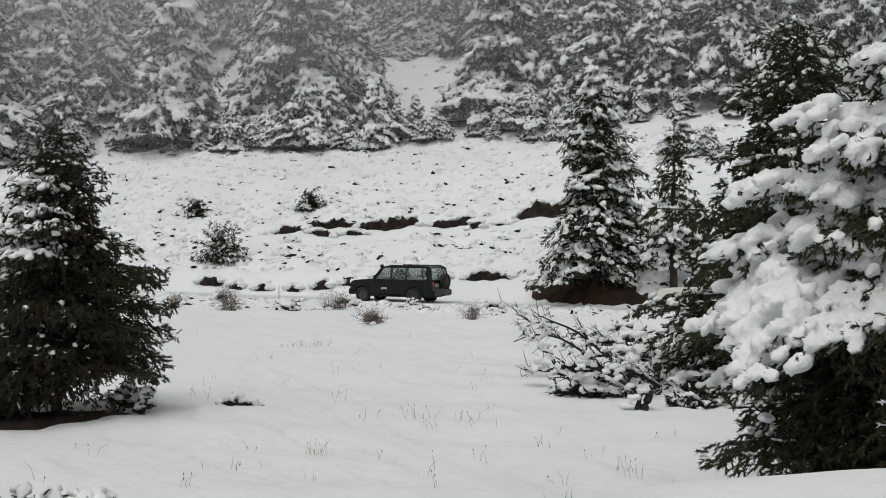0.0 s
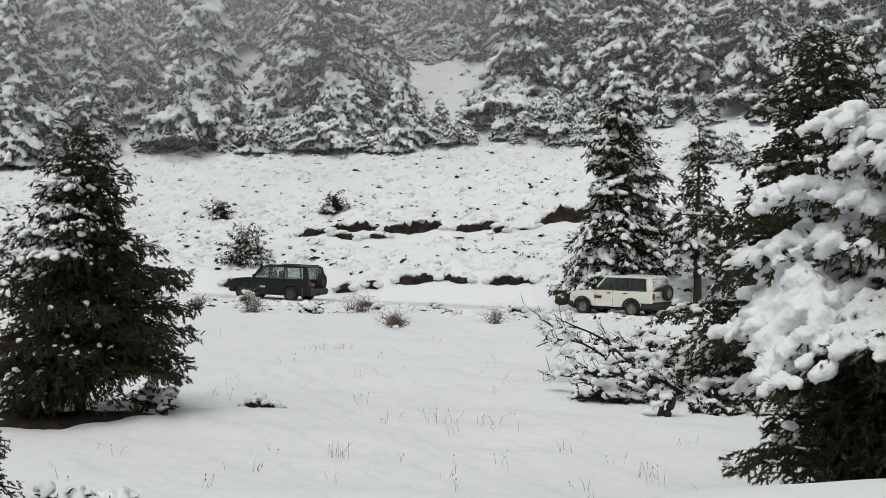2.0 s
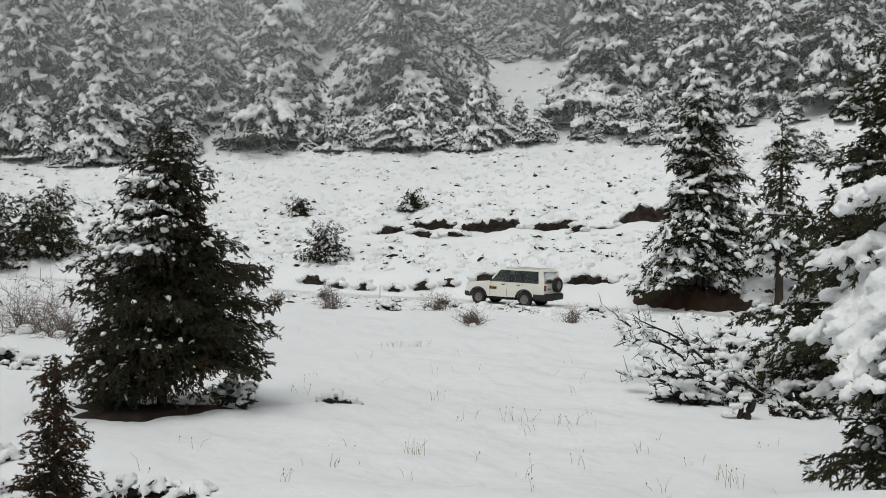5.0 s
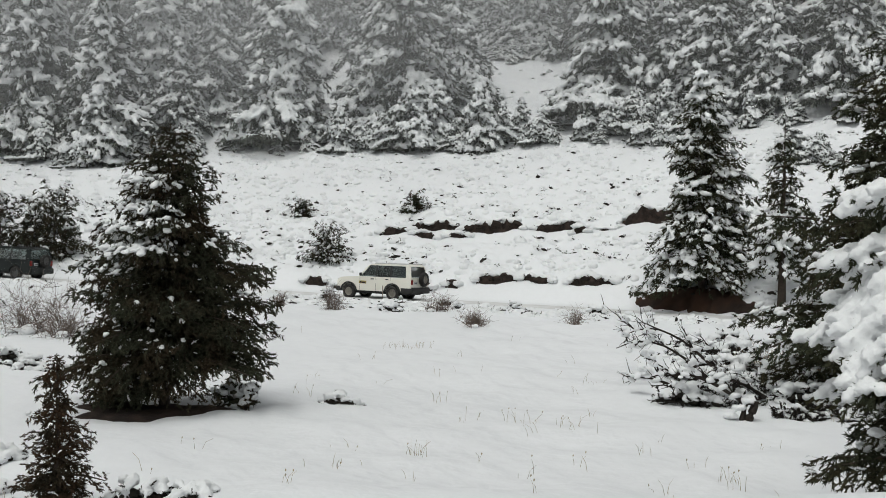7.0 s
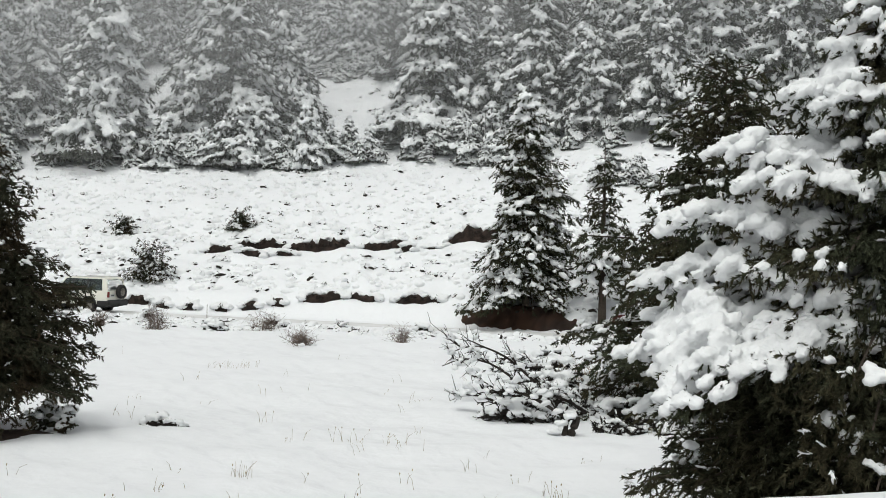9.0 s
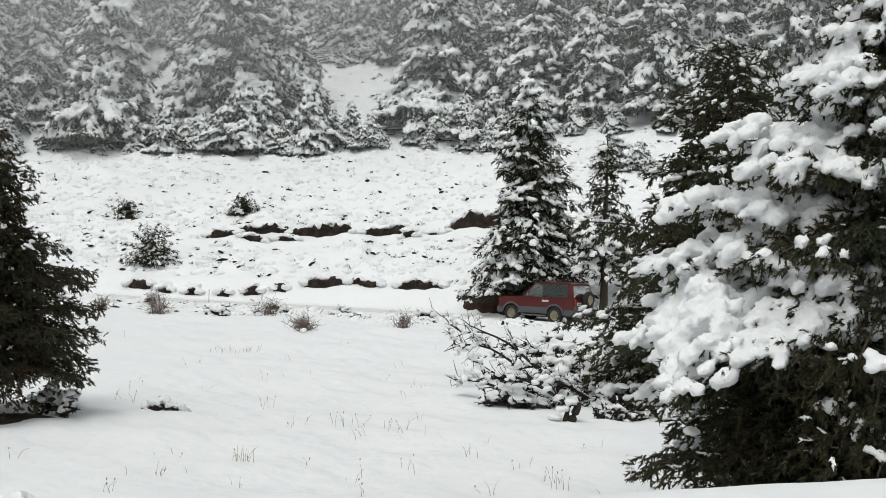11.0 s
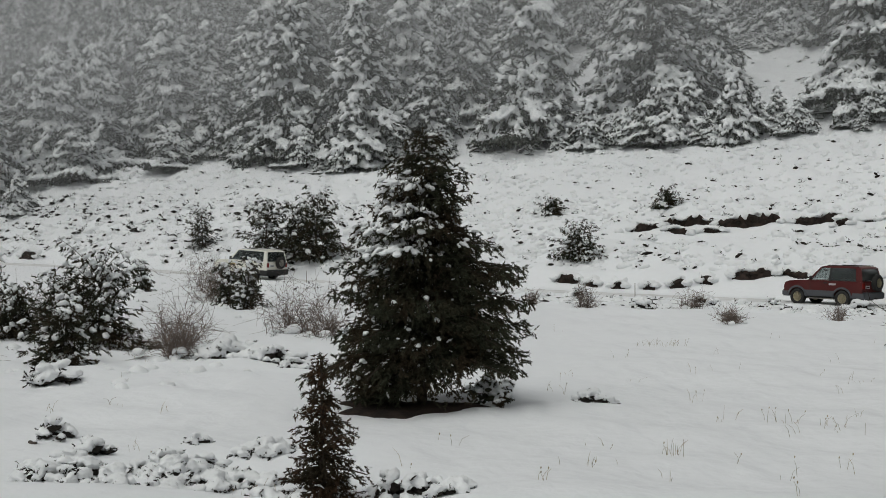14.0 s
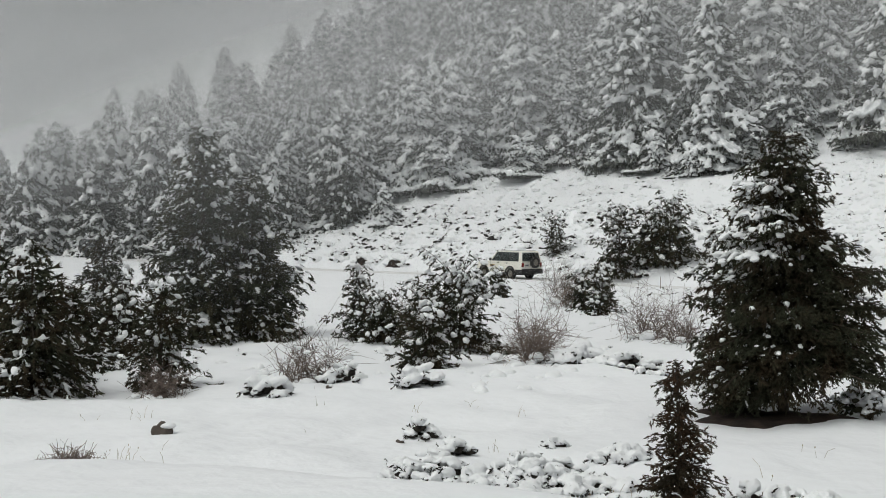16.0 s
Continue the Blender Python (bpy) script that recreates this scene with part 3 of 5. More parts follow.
LEFT = [(-32.3, 33.9, 7.9, 2.9), (-31.0, 35.2, 6.2, 2.2), (-35.8, 32.3, 4.2, 1.7), (-23.8, 19.2, 3.6, 1.6), (-26.2, 19.8, 4.2, 1.7), (-27.5, 23.5, 2.4, 1.3), (-46.0, 34.0, 6.5, 2.2), (-50.0, 36.5, 6.5, 2.4), (-64.0, 46.0, 8.0, 2.8)]
for i, (x, y, h, r) in enumerate(LEFT):
    tall = h > 5
    stand(conifer("field_edge_conifer", h, 0.92 * r, 200 + i, 150 if tall else 80, 0.30 if tall else 0.22, 0.38 if tall else 0.28, even(0.85, 0.50), 0.75, 0.065 if tall else 0.05, 0.68, hang=0.7, needles=NEEDLE if tall else JUNIPER, sprays=MIDDLE, core=700 if tall else 300, dust=0.5, droop=0.4, patch=1.3, cap=0.42, ragged=0.2),
          x, y, 0.05, 0, 1, "broad dark conifer with snow clumps at the field's edge" if tall else "low bushy dark conifer with snow at the field's edge", "conifer", "conifers at the field's edge")

# ---- fog: thin sheets of mist that scatter the daylight ----
def mist_material(name, thick, low, high, west=None, tone=0.95):
    m = bpy.data.materials.new(name)
    m.use_nodes = True
    n, l = m.node_tree.nodes, m.node_tree.links
    n.remove(n["Principled BSDF"])
    geo = n.new("ShaderNodeNewGeometry")
    sep = n.new("ShaderNodeSeparateXYZ")
    l.new(geo.outputs["Position"], sep.inputs[0])
    up = n.new("ShaderNodeMapRange")
    up.interpolation_type = "SMOOTHSTEP"
    up.inputs["From Min"].default_value, up.inputs["From Max"].default_value = low, high
    l.new(sep.outputs["Z"], up.inputs["Value"])
    cloud = n.new("ShaderNodeTexNoise")
    cloud.inputs["Scale"].default_value, cloud.inputs["Detail"].default_value = 0.03, 2
    l.new(geo.outputs["Position"], cloud.inputs["Vector"])
    uneven = n.new("ShaderNodeMapRange")
    uneven.inputs["From Min"].default_value, uneven.inputs["From Max"].default_value = 0.3, 0.7
    uneven.inputs["To Min"].default_value, uneven.inputs["To Max"].default_value = 0.7 * thick, thick
    l.new(cloud.outputs["Fac"], uneven.inputs["Value"])
    times = n.new("ShaderNodeMath")
    times.operation = "MULTIPLY"
    l.new(up.outputs[0], times.inputs[0])
    l.new(uneven.outputs[0], times.inputs[1])
    amount = times.outputs[0]
    lift = n.new("ShaderNodeAttribute")
    lift.attribute_name = "lift"
    rising = n.new("ShaderNodeMath")
    rising.operation = "MULTIPLY"
    l.new(amount, rising.inputs[0])
    l.new(lift.outputs["Fac"], rising.inputs[1])
    amount = rising.outputs[0]
    if west:
        side = n.new("ShaderNodeMapRange")
        side.interpolation_type = "SMOOTHSTEP"
        side.inputs["From Min"].default_value, side.inputs["From Max"].default_value = west
        l.new(sep.outputs["X"], side.inputs["Value"])
        more = n.new("ShaderNodeMath")
        more.operation = "MULTIPLY"
        l.new(amount, more.inputs[0])
        l.new(side.outputs[0], more.inputs[1])
        amount = more.outputs[0]
    clear, front, back, both, mix = (n.new("ShaderNode" + k) for k in ("BsdfTransparent", "BsdfDiffuse", "BsdfTranslucent", "MixShader", "MixShader"))
    front.inputs["Color"].default_value = back.inputs["Color"].default_value = (tone, tone + 0.005, tone + 0.01, 1)
    l.new(front.outputs[0], both.inputs[1])
    l.new(back.outputs[0], both.inputs[2])
    l.new(amount, mix.inputs["Fac"])
    l.new(clear.outputs[0], mix.inputs[1])
    l.new(both.outputs[0], mix.inputs[2])
    l.new(mix.outputs[0], n["Material Output"].inputs["Surface"])
    return m


def mist(r, thick, low, high, top, west=None, tone=0.95):
    """A sheet of mist round the hollow, thin at the ground and full some metres above it."""
    a = np.radians(np.linspace(-60, 90, 226))
    x, y = -np.sin(a) * r, np.cos(a) * r
    z = land(x, y)
    rows = [(z - 1, 0.0), (z + 0.3, 0.0), (z + 2, 0.12), (z + 5, 0.5), (z + 9, 0.9), (z + 13, 1.0), (np.maximum(top, z + 15), 1.0)]
    v = np.concatenate([np.stack([x, y, q], 1) for q, _ in rows])
    n = len(a)
    f = []
    for j in range(len(rows) - 1):
        for i in range(n - 1):
            k = j * n + i
            f += [(k, k + 1, k + n + 1), (k, k + n + 1, k + n)]
    ob = mesh_object("mist", v, np.array(f), mist_material("mist", thick, low, high, west, tone), None, True)
    ob.data.attributes.new("lift", "FLOAT", "POINT").data.foreach_set("value", np.repeat([w for _, w in rows], n).astype(np.float32))
    tagged(ob, "thin grey mist hanging in the wood", "mist", kind="stuff")


mist(43, 0.30, -6, -3, 40, (-14, -30))
mist(87, 0.18, 0, 14, 60, (-36, -8))
mist(101, 0.22, 2, 16, 75)
mist(114, 0.20, 2, 18, 85)
mist(132, 0.22, 2, 20, 100)
mist(160, 0.24, 0, 28, 120)
# near-opaque backdrop, the dim tone of the fogged ridge put into its colour
mist(230, 0.97, -10, 10, 160, None, 0.36)
# ---- shrubs, brush and ledges ----
def bare_shrub(name, width, height, seed, stems=70, snow=8, material=TWIG):
    """A leafless bush of thin stems that fork, with a little snow at its foot."""
    rng = np.random.RandomState(seed)
    root = new(name)
    rods = []
    for i in range(stems):
        a, o = rng.uniform(0, math.tau), rng.rand() ** 0.6
        out = np.array([math.cos(a), math.sin(a), 0])
        t = np.linspace(0, 1, 6)
        reach, h = width * 0.5 * o * rng.uniform(0.7, 1.1), height * rng.uniform(0.35, 1.05) * (1 - 0.5 * o ** 2)
        foot = np.append(rng.normal(0, 0.14 * width, 2), 0)
        line = foot + out * (reach * 0.8 * t ** rng.uniform(0.8, 1.8))[:, None] + UP * (h * t ** rng.uniform(0.7, 1.1) - 0.08)[:, None]
        line += (rng.normal(0, 0.07 * height, (6, 3)).cumsum(0)) * t[:, None]
        rods.append(tube(line, 0.010 * (1.1 - t) + 0.003, 3))
        for _ in range(13):
            k = rng.randint(1, 6)
            d = rng.normal(0, 0.9, 3) + out * 0.15 + UP * 0.25
            n = height * rng.uniform(0.12, 0.34)
            mid = line[k] + d * n * 0.5 + rng.normal(0, 0.05 * n, 3)
            rods.append(tube([line[k], mid, mid + (d + rng.normal(0, 0.5, 3)) * n * 0.5], (0.006, 0.005, 0.003), 3))
    tagged(mesh_object("stem_or_shade_fill", *merged(rods), material, root), kind="stuff")
    if snow:
        at = np.stack([rng.normal(0, 0.22 * width, snow), rng.normal(0, 0.22 * width, snow), rng.uniform(0, 0.12 * height, snow)], 1)
        n = rng.uniform(0.05, 0.14, snow) * width
        at[::2, 2] += rng.uniform(0.1, 0.55) * height
        n[::2] *= 0.35
        ax = axes_along(rng.normal(0, 1, (snow, 3)) * (1, 1, 0.1) + (0.01, 0, 0), np.tile(UP, (snow, 1)), np.stack([n, n * 0.8, n * 0.5], 1))
        tagged(mesh_object("snow_cover", *scatter(BALLS[2], at, ax, rng), TREE_SNOW, root, True), kind="stuff")
    return root


def snow_shrub(name, width, height, seed, lumps=12, leaves=70, leaf=0.3, material=DEAD):
    """A low shrub pressed down under lumps of snow, dark leaves below them and dark lumps for the shade in its hollows.
    """
    rng = np.random.RandomState(seed)
    root = new(name)
    at, way, size, s_at, s_size = [], [], [], [], []
    for i in range(2 * lumps):
        a, o = rng.uniform(0, math.tau), rng.rand() ** 0.6
        p = np.array([math.cos(a) * o * width * 0.5, math.sin(a) * o * width * 0.4, height * (1 - 0.75 * o * o) * rng.uniform(0.25, 1)])
        n = rng.uniform(0.06, 0.18) * width
        s_at.append(p)
        s_size.append((n, n * rng.uniform(0.6, 0.9), n * rng.uniform(0.35, 0.55)))
        for _ in range(max(1, leaves // lumps // 2)):
            at.append(p + rng.normal(0, 0.4 * n, 3) - UP * n * 0.5 - np.array([0, 0.5 * n, 0]))
            way.append(np.array([math.cos(a), math.sin(a), rng.normal(-0.05, 0.5)]) + rng.normal(0, 0.5, 3))
            size.append(leaf * rng.uniform(0.6, 1.2))
    at, way, size = np.array(at), np.array(way), np.array(size)
    at[:, 2] = np.maximum(at[:, 2], 0.02)
    tagged(mesh_object("foliage", *scatter(FINE, at, axes_along(way, UP + rng.normal(0, 0.3, way.shape), np.stack([size] * 3, 1)), rng), material, root), kind="stuff")
    # dark balls below the snow, coloured as the shade of the cavities
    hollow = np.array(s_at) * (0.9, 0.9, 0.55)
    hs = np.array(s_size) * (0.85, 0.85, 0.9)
    tagged(mesh_object("stem_or_shade_fill", *scatter(BALLS[1], hollow, axes_along(rng.normal(0, 1, hollow.shape) * (1, 1, 0.2), np.tile(UP, (len(hollow), 1)), hs), rng), material, root), kind="stuff")
    s_at, s_size = np.array(s_at), np.array(s_size)
    ax = axes_along(rng.normal(0, 1, s_at.shape) * (1, 1, 0.15), np.tile(UP, (len(s_at), 1)), s_size)
    cover = tagged(mesh_object("snow_cover", *scatter(BALLS[2], s_at, ax, rng), TREE_SNOW, root, True), kind="stuff")
    fused(cover, 0.030 * max(1.0, width * 0.8), 1)
    return root


def ledge(x0, y0, x1, y1, high, seed):
    """A step of raw earth in the slope, with a lip of snow hanging over it."""
    rng = np.random.RandomState(seed)
    mx, my = (x0 + x1) / 2, (y0 + y1) / 2
    root = new("earth_ledge")
    n, m = max(6, int(math.hypot(x1 - x0, y1 - y0) / 0.16)), 6
    t = np.linspace(0, 1, n)
    px, py = x0 + (x1 - x0) * t, y0 + (y1 - y0) * t
    tall = high * np.sin(math.pi * np.clip(t, 0.03, 0.97)) ** 0.35 * (0.6 + 0.7 * rng.rand(n))
    v = []
    for i in range(n):
        z0 = float(land(px[i], py[i]))
        for j in range(m):
            w = j / (m - 1)
            q = noise.noise(Vector((px[i] * 1.7, seed, w * 2.5))) * 0.16
            v.append((px[i] - mx, py[i] - my - 0.22 + 0.30 * w * w + q, z0 - 0.2 + (tall[i] + 0.25) * w))
        v.append((px[i] - mx, py[i] - my + 0.9, z0 + 0.05))
    m += 1
    i, j = np.meshgrid(np.arange(n - 1), np.arange(m - 1), indexing="ij")
    a = i * m + j
    f = np.concatenate([np.stack([a, a + m, a + m + 1], -1).reshape(-1, 3), np.stack([a, a + m + 1, a + 1], -1).reshape(-1, 3)])
    mesh_object("soil_face", v, f, SOIL, root, True, "dark brown bare earth face")
    k = n * 5
    u = rng.uniform(0.03, 0.97, k)
    hang = np.stack([x0 + (x1 - x0) * u - mx, y0 + (y1 - y0) * u - my - 0.05 + rng.uniform(-0.15, 0.05, k), land(x0 + (x1 - x0) * u, y0 + (y1 - y0) * u) + np.interp(u, t, tall) * rng.uniform(0.35, 1.05, k)], 1)
    way = np.stack([rng.normal(0, 0.4, k), rng.uniform(-0.6, 0, k), rng.normal(-0.7, 0.5, k)], 1)
    tagged(mesh_object("root_fringe", *scatter(SPRIGS, hang, axes_along(way, UP + rng.normal(0, 0.4, way.shape), np.tile(rng.uniform(0.15, 0.35, (k, 1)), (1, 3))), rng), DEAD, root), kind="stuff")
    k = int(n * 1.1) + 3
    u = rng.uniform(-0.04, 1.04, k)
    sx, sy = x0 + (x1 - x0) * u, y0 + (y1 - y0) * u
    top = np.interp(u, t, tall)
    at = np.stack([sx - mx, sy - my + rng.uniform(0.22, 0.75, k), land(sx, sy) + top * 1.0 + rng.uniform(0.0, 0.08, k)], 1)
    size = np.stack([rng.uniform(0.22, 0.5, k), rng.uniform(0.25, 0.45, k), rng.uniform(0.09, 0.18, k)], 1)
    chunks = [scatter(BALLS[2], at, axes_along(np.tile([x1 - x0, y1 - y0, 0.0], (k, 1)) + rng.normal(0, 0.2, (k, 3)), np.tile(UP, (k, 1)), size), rng)]
    for side in (-0.02, 1.02):
        q = np.array([[x0 + (x1 - x0) * side - mx, y0 + (y1 - y0) * side - my - 0.1, float(land(x0 + (x1 - x0) * side, y0 + (y1 - y0) * side)) + 0.08]])
        chunks.append(scatter(BALLS[2], q, axes_along(np.array([[1.0, 0.2, 0]]), UP[None], np.array([[0.35, 0.3, 0.16]])), rng))
    fused(tagged(mesh_object("snow_cover", *merged(chunks), TREE_SNOW, root, True), kind="stuff"), 0.09, 2)
    root.location = (mx, my, 0)
    return tagged(root, "ledge of dark raw earth under a lip of snow", "earth ledge", "ledges on the slope")


LEDGES = [(-10.5, 77.3, -8.6, 77.1, 0.45), (-8.8, 78.0, -5.0, 77.2, 0.55), (-5.3, 76.8, -1.5, 75.9, 0.7), (-0.8, 75.6, 1.9, 75.1, 0.55), (1.5, 74.2, 2.4, 73.8, 0.5), (4.5, 74.8, 7.6, 74.2, 1.1),
          (-8.2, 75.9, -6.7, 75.7, 0.35), (-6.1, 75.9, -4.7, 75.7, 0.32), (3.0, 74.9, 3.9, 74.6, 0.25), (-3.8, 67.5, -1.5, 67.0, 0.42), (-1.4, 67.1, 0.3, 66.5, 0.35), (1.2, 66.0, 3.6, 65.0, 0.45),
          (-10.4, 68.7, -9.6, 68.5, 0.4), (-7.1, 68.0, -6.2, 67.8, 0.36), (-13.8, 69.9, -12.4, 69.5, 0.35), (-17.3, 70.8, -16.2, 70.4, 0.3), (-11.9, 69.2, -11.2, 69.0, 0.3), (-8.6, 68.3, -7.9, 68.1, 0.3), (-5.5, 67.8, -4.8, 67.6, 0.3),
          (-55.3, 78.4, -53.8, 78.1, 0.55), (-59.0, 79.2, -57.4, 78.9, 0.55)]
for i, (x0, y0, x1, y1, high) in enumerate(LEDGES):
    ledge(x0, y0, x1, y1, 0.78 * high, 60 + i)


def earth_bank():
    """The hollow of bare earth under the roadside conifer."""
    rng = np.random.RandomState(8)
    n, m = 44, 12
    v = []
    for i in range(n):
        for j in range(m):
            a, w = i / (n - 1), j / (m - 1)
            x = 4.2 + 6.4 * a
            y = 63.0 - 0.62 * (x - 4.2) - 0.6 + 2.0 * w
            z = float(land(x, y)) * 0.25 + (1.05 * math.sin(math.pi * min(1, 0.05 + 0.93 * a)) ** 0.6) * smooth(0.05, 0.75, w) - 0.1
            q = Vector((x * 1.3, y * 1.3, 0))
            v.append((x + 0.15 * noise.noise(q), y + 0.35 * noise.noise(q * 1.7 + Vector((5, 0, z))), z + 0.18 * noise.noise(q * 2.2)))
    i, j = np.meshgrid(np.arange(n - 1), np.arange(m - 1), indexing="ij")
    a = i * m + j
    f = np.concatenate([np.stack([a, a + m, a + m + 1], -1).reshape(-1, 3), np.stack([a, a + m + 1, a + 1], -1).reshape(-1, 3)])
    tagged(mesh_object("earth_bank", v, f, RUST, None, True), "bank of bare reddish earth, darkened for the conifer's shade", "earth bank")


# reddish earth, its colour darkened to hold the shade under the boughs
RUST = shader("shaded_rusty_earth", (0.030, 0.020, 0.016), 0.95, vary=0.5, scale=3.0, bump=1.0, bump_scale=9, second=(0.065, 0.034, 0.022), second_scale=0.6)
earth_bank()

# heath on the slope: knobs of snow on heather, dark stems and lumps of painted shade beneath
def heath(name, count, seed, x_span, s_span, wide, label, leafy=1.0, near_first=1.0):
    rng = np.random.RandomState(seed)
    x = rng.uniform(*x_span, count)
    s = s_span[0] + (s_span[1] - s_span[0]) * rng.rand(count) ** near_first
    y = np.interp(x, ROAD_XS, ROAD_YS) + s / 0.92
    keep = ripple(x, y, 6.0, seed + 1) + 0.5 * ripple(x, y, 2.5, seed + 2) > rng.uniform(-1.1, 0.7, count)
    x, y = x[keep], y[keep]
    k = len(x)
    n = rng.uniform(*wide, k) * rng.uniform(0.6, 1, k)
    near_ledge = np.zeros(len(x), bool)
    for a, b, c, d, h in LEDGES:
        near_ledge |= (x > a - 0.5) & (x < c + 0.5) & (np.abs(y - (b + (d - b) * (x - a) / (c - a))) < 1.5)
    x, y, n = x[~near_ledge], y[~near_ledge], n[~near_ledge]
    k = len(x)
    n = 1.2 * n
    at = np.stack([x, y, land(x, y) - n * 0.17], 1)
    ax = axes_along(rng.normal(0, 1, (k, 3)) * (1, 1, 0.1), np.tile(UP, (k, 1)) + rng.normal(0, 0.15, (k, 3)), np.stack([n, n * rng.uniform(0.55, 0.9, k), n * rng.uniform(0.45, 0.75, k)], 1))
    tagged(mesh_object(name, *scatter(BALLS[2], at, ax, rng), TREE_SNOW, None, True), label, "snowy heath", kind="stuff")
    pick = rng.rand(k) < 0.7 * leafy
    q = at[pick] + np.stack([rng.normal(0, 0.4, pick.sum()) * n[pick], -n[pick] * 0.8, n[pick] * 0.20], 1)
    q = np.repeat(q, 4, 0) + rng.normal(0, 0.07, (4 * pick.sum(), 3))
    c = np.repeat(n[pick], 4) * rng.uniform(0.4, 0.9, 4 * pick.sum())
    way = np.stack([rng.normal(0, 0.9, len(q)), rng.normal(-0.45, 0.3, len(q)), rng.normal(0.15, 0.3, len(q))], 1)
    # dark lumps on the camera side stand for shade under the caps
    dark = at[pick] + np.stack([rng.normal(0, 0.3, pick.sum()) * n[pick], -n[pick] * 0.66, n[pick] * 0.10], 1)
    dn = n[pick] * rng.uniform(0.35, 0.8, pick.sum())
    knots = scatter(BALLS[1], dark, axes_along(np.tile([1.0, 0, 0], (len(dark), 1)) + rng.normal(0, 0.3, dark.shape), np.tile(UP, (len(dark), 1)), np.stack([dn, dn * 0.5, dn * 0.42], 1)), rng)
    tagged(mesh_object("heather_shade_knot", *knots, DEAD, None), "dark lumps for heather and hollow shade under snow caps", "heather", kind="stuff")
    tagged(mesh_object("heather", *scatter(SPRIGS, q, axes_along(way, UP + rng.normal(0, 0.3, way.shape), np.stack([c] * 3, 1)), rng), DEAD, None), "dark heather stems poking from the snow", "heather", kind="stuff")


heath("heath_snow", 4200, 71, (-30, 24), (3.2, 17), (0.13, 0.38), "knobs of snow on heather over the slope", 0.32)
heath("heath_snow", 900, 79, (-24, 30), (33, 66), (0.16, 0.5), "knobs of snow in the clearings of the wood", 0.5)
heath("heath_snow", 5200, 72, (-34, 30), (12, 33), (0.12, 0.30), "small knobs of snow on the upper slope", 0.15)
heath("heath_snow", 2600, 73, (-85, -30), (3.2, 16), (0.2, 0.5), "larger knobs of snow on low shrubs", 0.7)
heath("heath_snow", 1800, 74, (-85, -34), (14, 30), (0.16, 0.38), "small knobs of snow on the upper slope", 0.4)
heath("heath_snow", 1500, 75, (-30, 24), (-7, -1.9), (0.12, 0.40), "knobs of snow along the track's edge", 0.5)
heath("heath_snow", 420, 76, (-36, -13), (-40, -6), (0.10, 0.34), "knobs of snow among the shrubs", 0.35)

# dark junipers and shrubs on the slope and by the track
JUNIPERS = [(-12.9, 72.5, 1.9, 1.3), (-33.9, 74.2, 4.3, 1.7), (-30.6, 74.7, 4.1, 1.6), (-32.1, 75.4, 3.0, 1.5), (-40.4, 78.1, 2.5, 1.1), (-25.9, 35.1, 2.5, 0.8), (-20.7, 33.3, 2.5, 1.5), (-22.4, 33.8, 1.9, 1.0), (-24.3, 34.0, 1.5, 0.9),
            (-23.1, 48.7, 2.0, 0.8), (-24.8, 50.5, 1.6, 0.7), (-33.5, 58.0, 1.5, 0.45), (-8.7, 81.5, 1.1, 0.8), (-16.4, 81.8, 1.0, 0.7), (-19.0, 28.6, 1.5, 0.8), (-22.0, 21.5, 2.4, 0.8), (-25.2, 20.6, 2.0, 1.0), (-29.0, 27.0, 2.2, 1.0)]
for i, (x, y, h, r) in enumerate(JUNIPERS):
    small = h < 3
    ob = conifer("juniper", h, r, 100 + i, 54, 0.20 if small else 0.30, 0.27 if small else 0.40, even(0.75, 0.55), 0.85, 0.04 if small else 0.065, 0.5, 0.02, 1.6, 0.35, 0.30, JUNIPER, FINE if small else MIDDLE, 3, 120, 0.3, 0.45, (0.2 * math.sin(i), 0), patch=0.8, cap=0.5, hang=0.2)
    stand(ob, x, y, 0.04, 0, 1, "dark upright juniper bush dusted with snow", "juniper", "junipers")
BARE = [(-20.1, 24.7, 2.2, 1.35), (-16.7, 30.7, 2.1, 1.7), (-16.9, 39.3, 2.4, 1.9), (-27.9, 54.6, 2.8, 2.4), (-21.0, 20.7, 1.2, 1.0), (-15.2, 38.0, 1.6, 1.3), (-25.5, 37.5, 1.8, 1.9), (-17.9, 33.0, 1.6, 1.3), (-26.3, 52.0, 1.8, 1.6), (-14.0, 40.5, 1.5, 1.2), (-14.8, 12.7, 1.0, 0.45), (-15.8, 13.4, 0.8, 0.35)]
for i, (x, y, w, h) in enumerate(BARE):
    stand(bare_shrub("bare_shrub", w, h, 140 + i, 38, 18), x, y, 0.03, 0, 1, "leafless brown shrub of fine tangled stems", "shrub", "leafless shrubs")
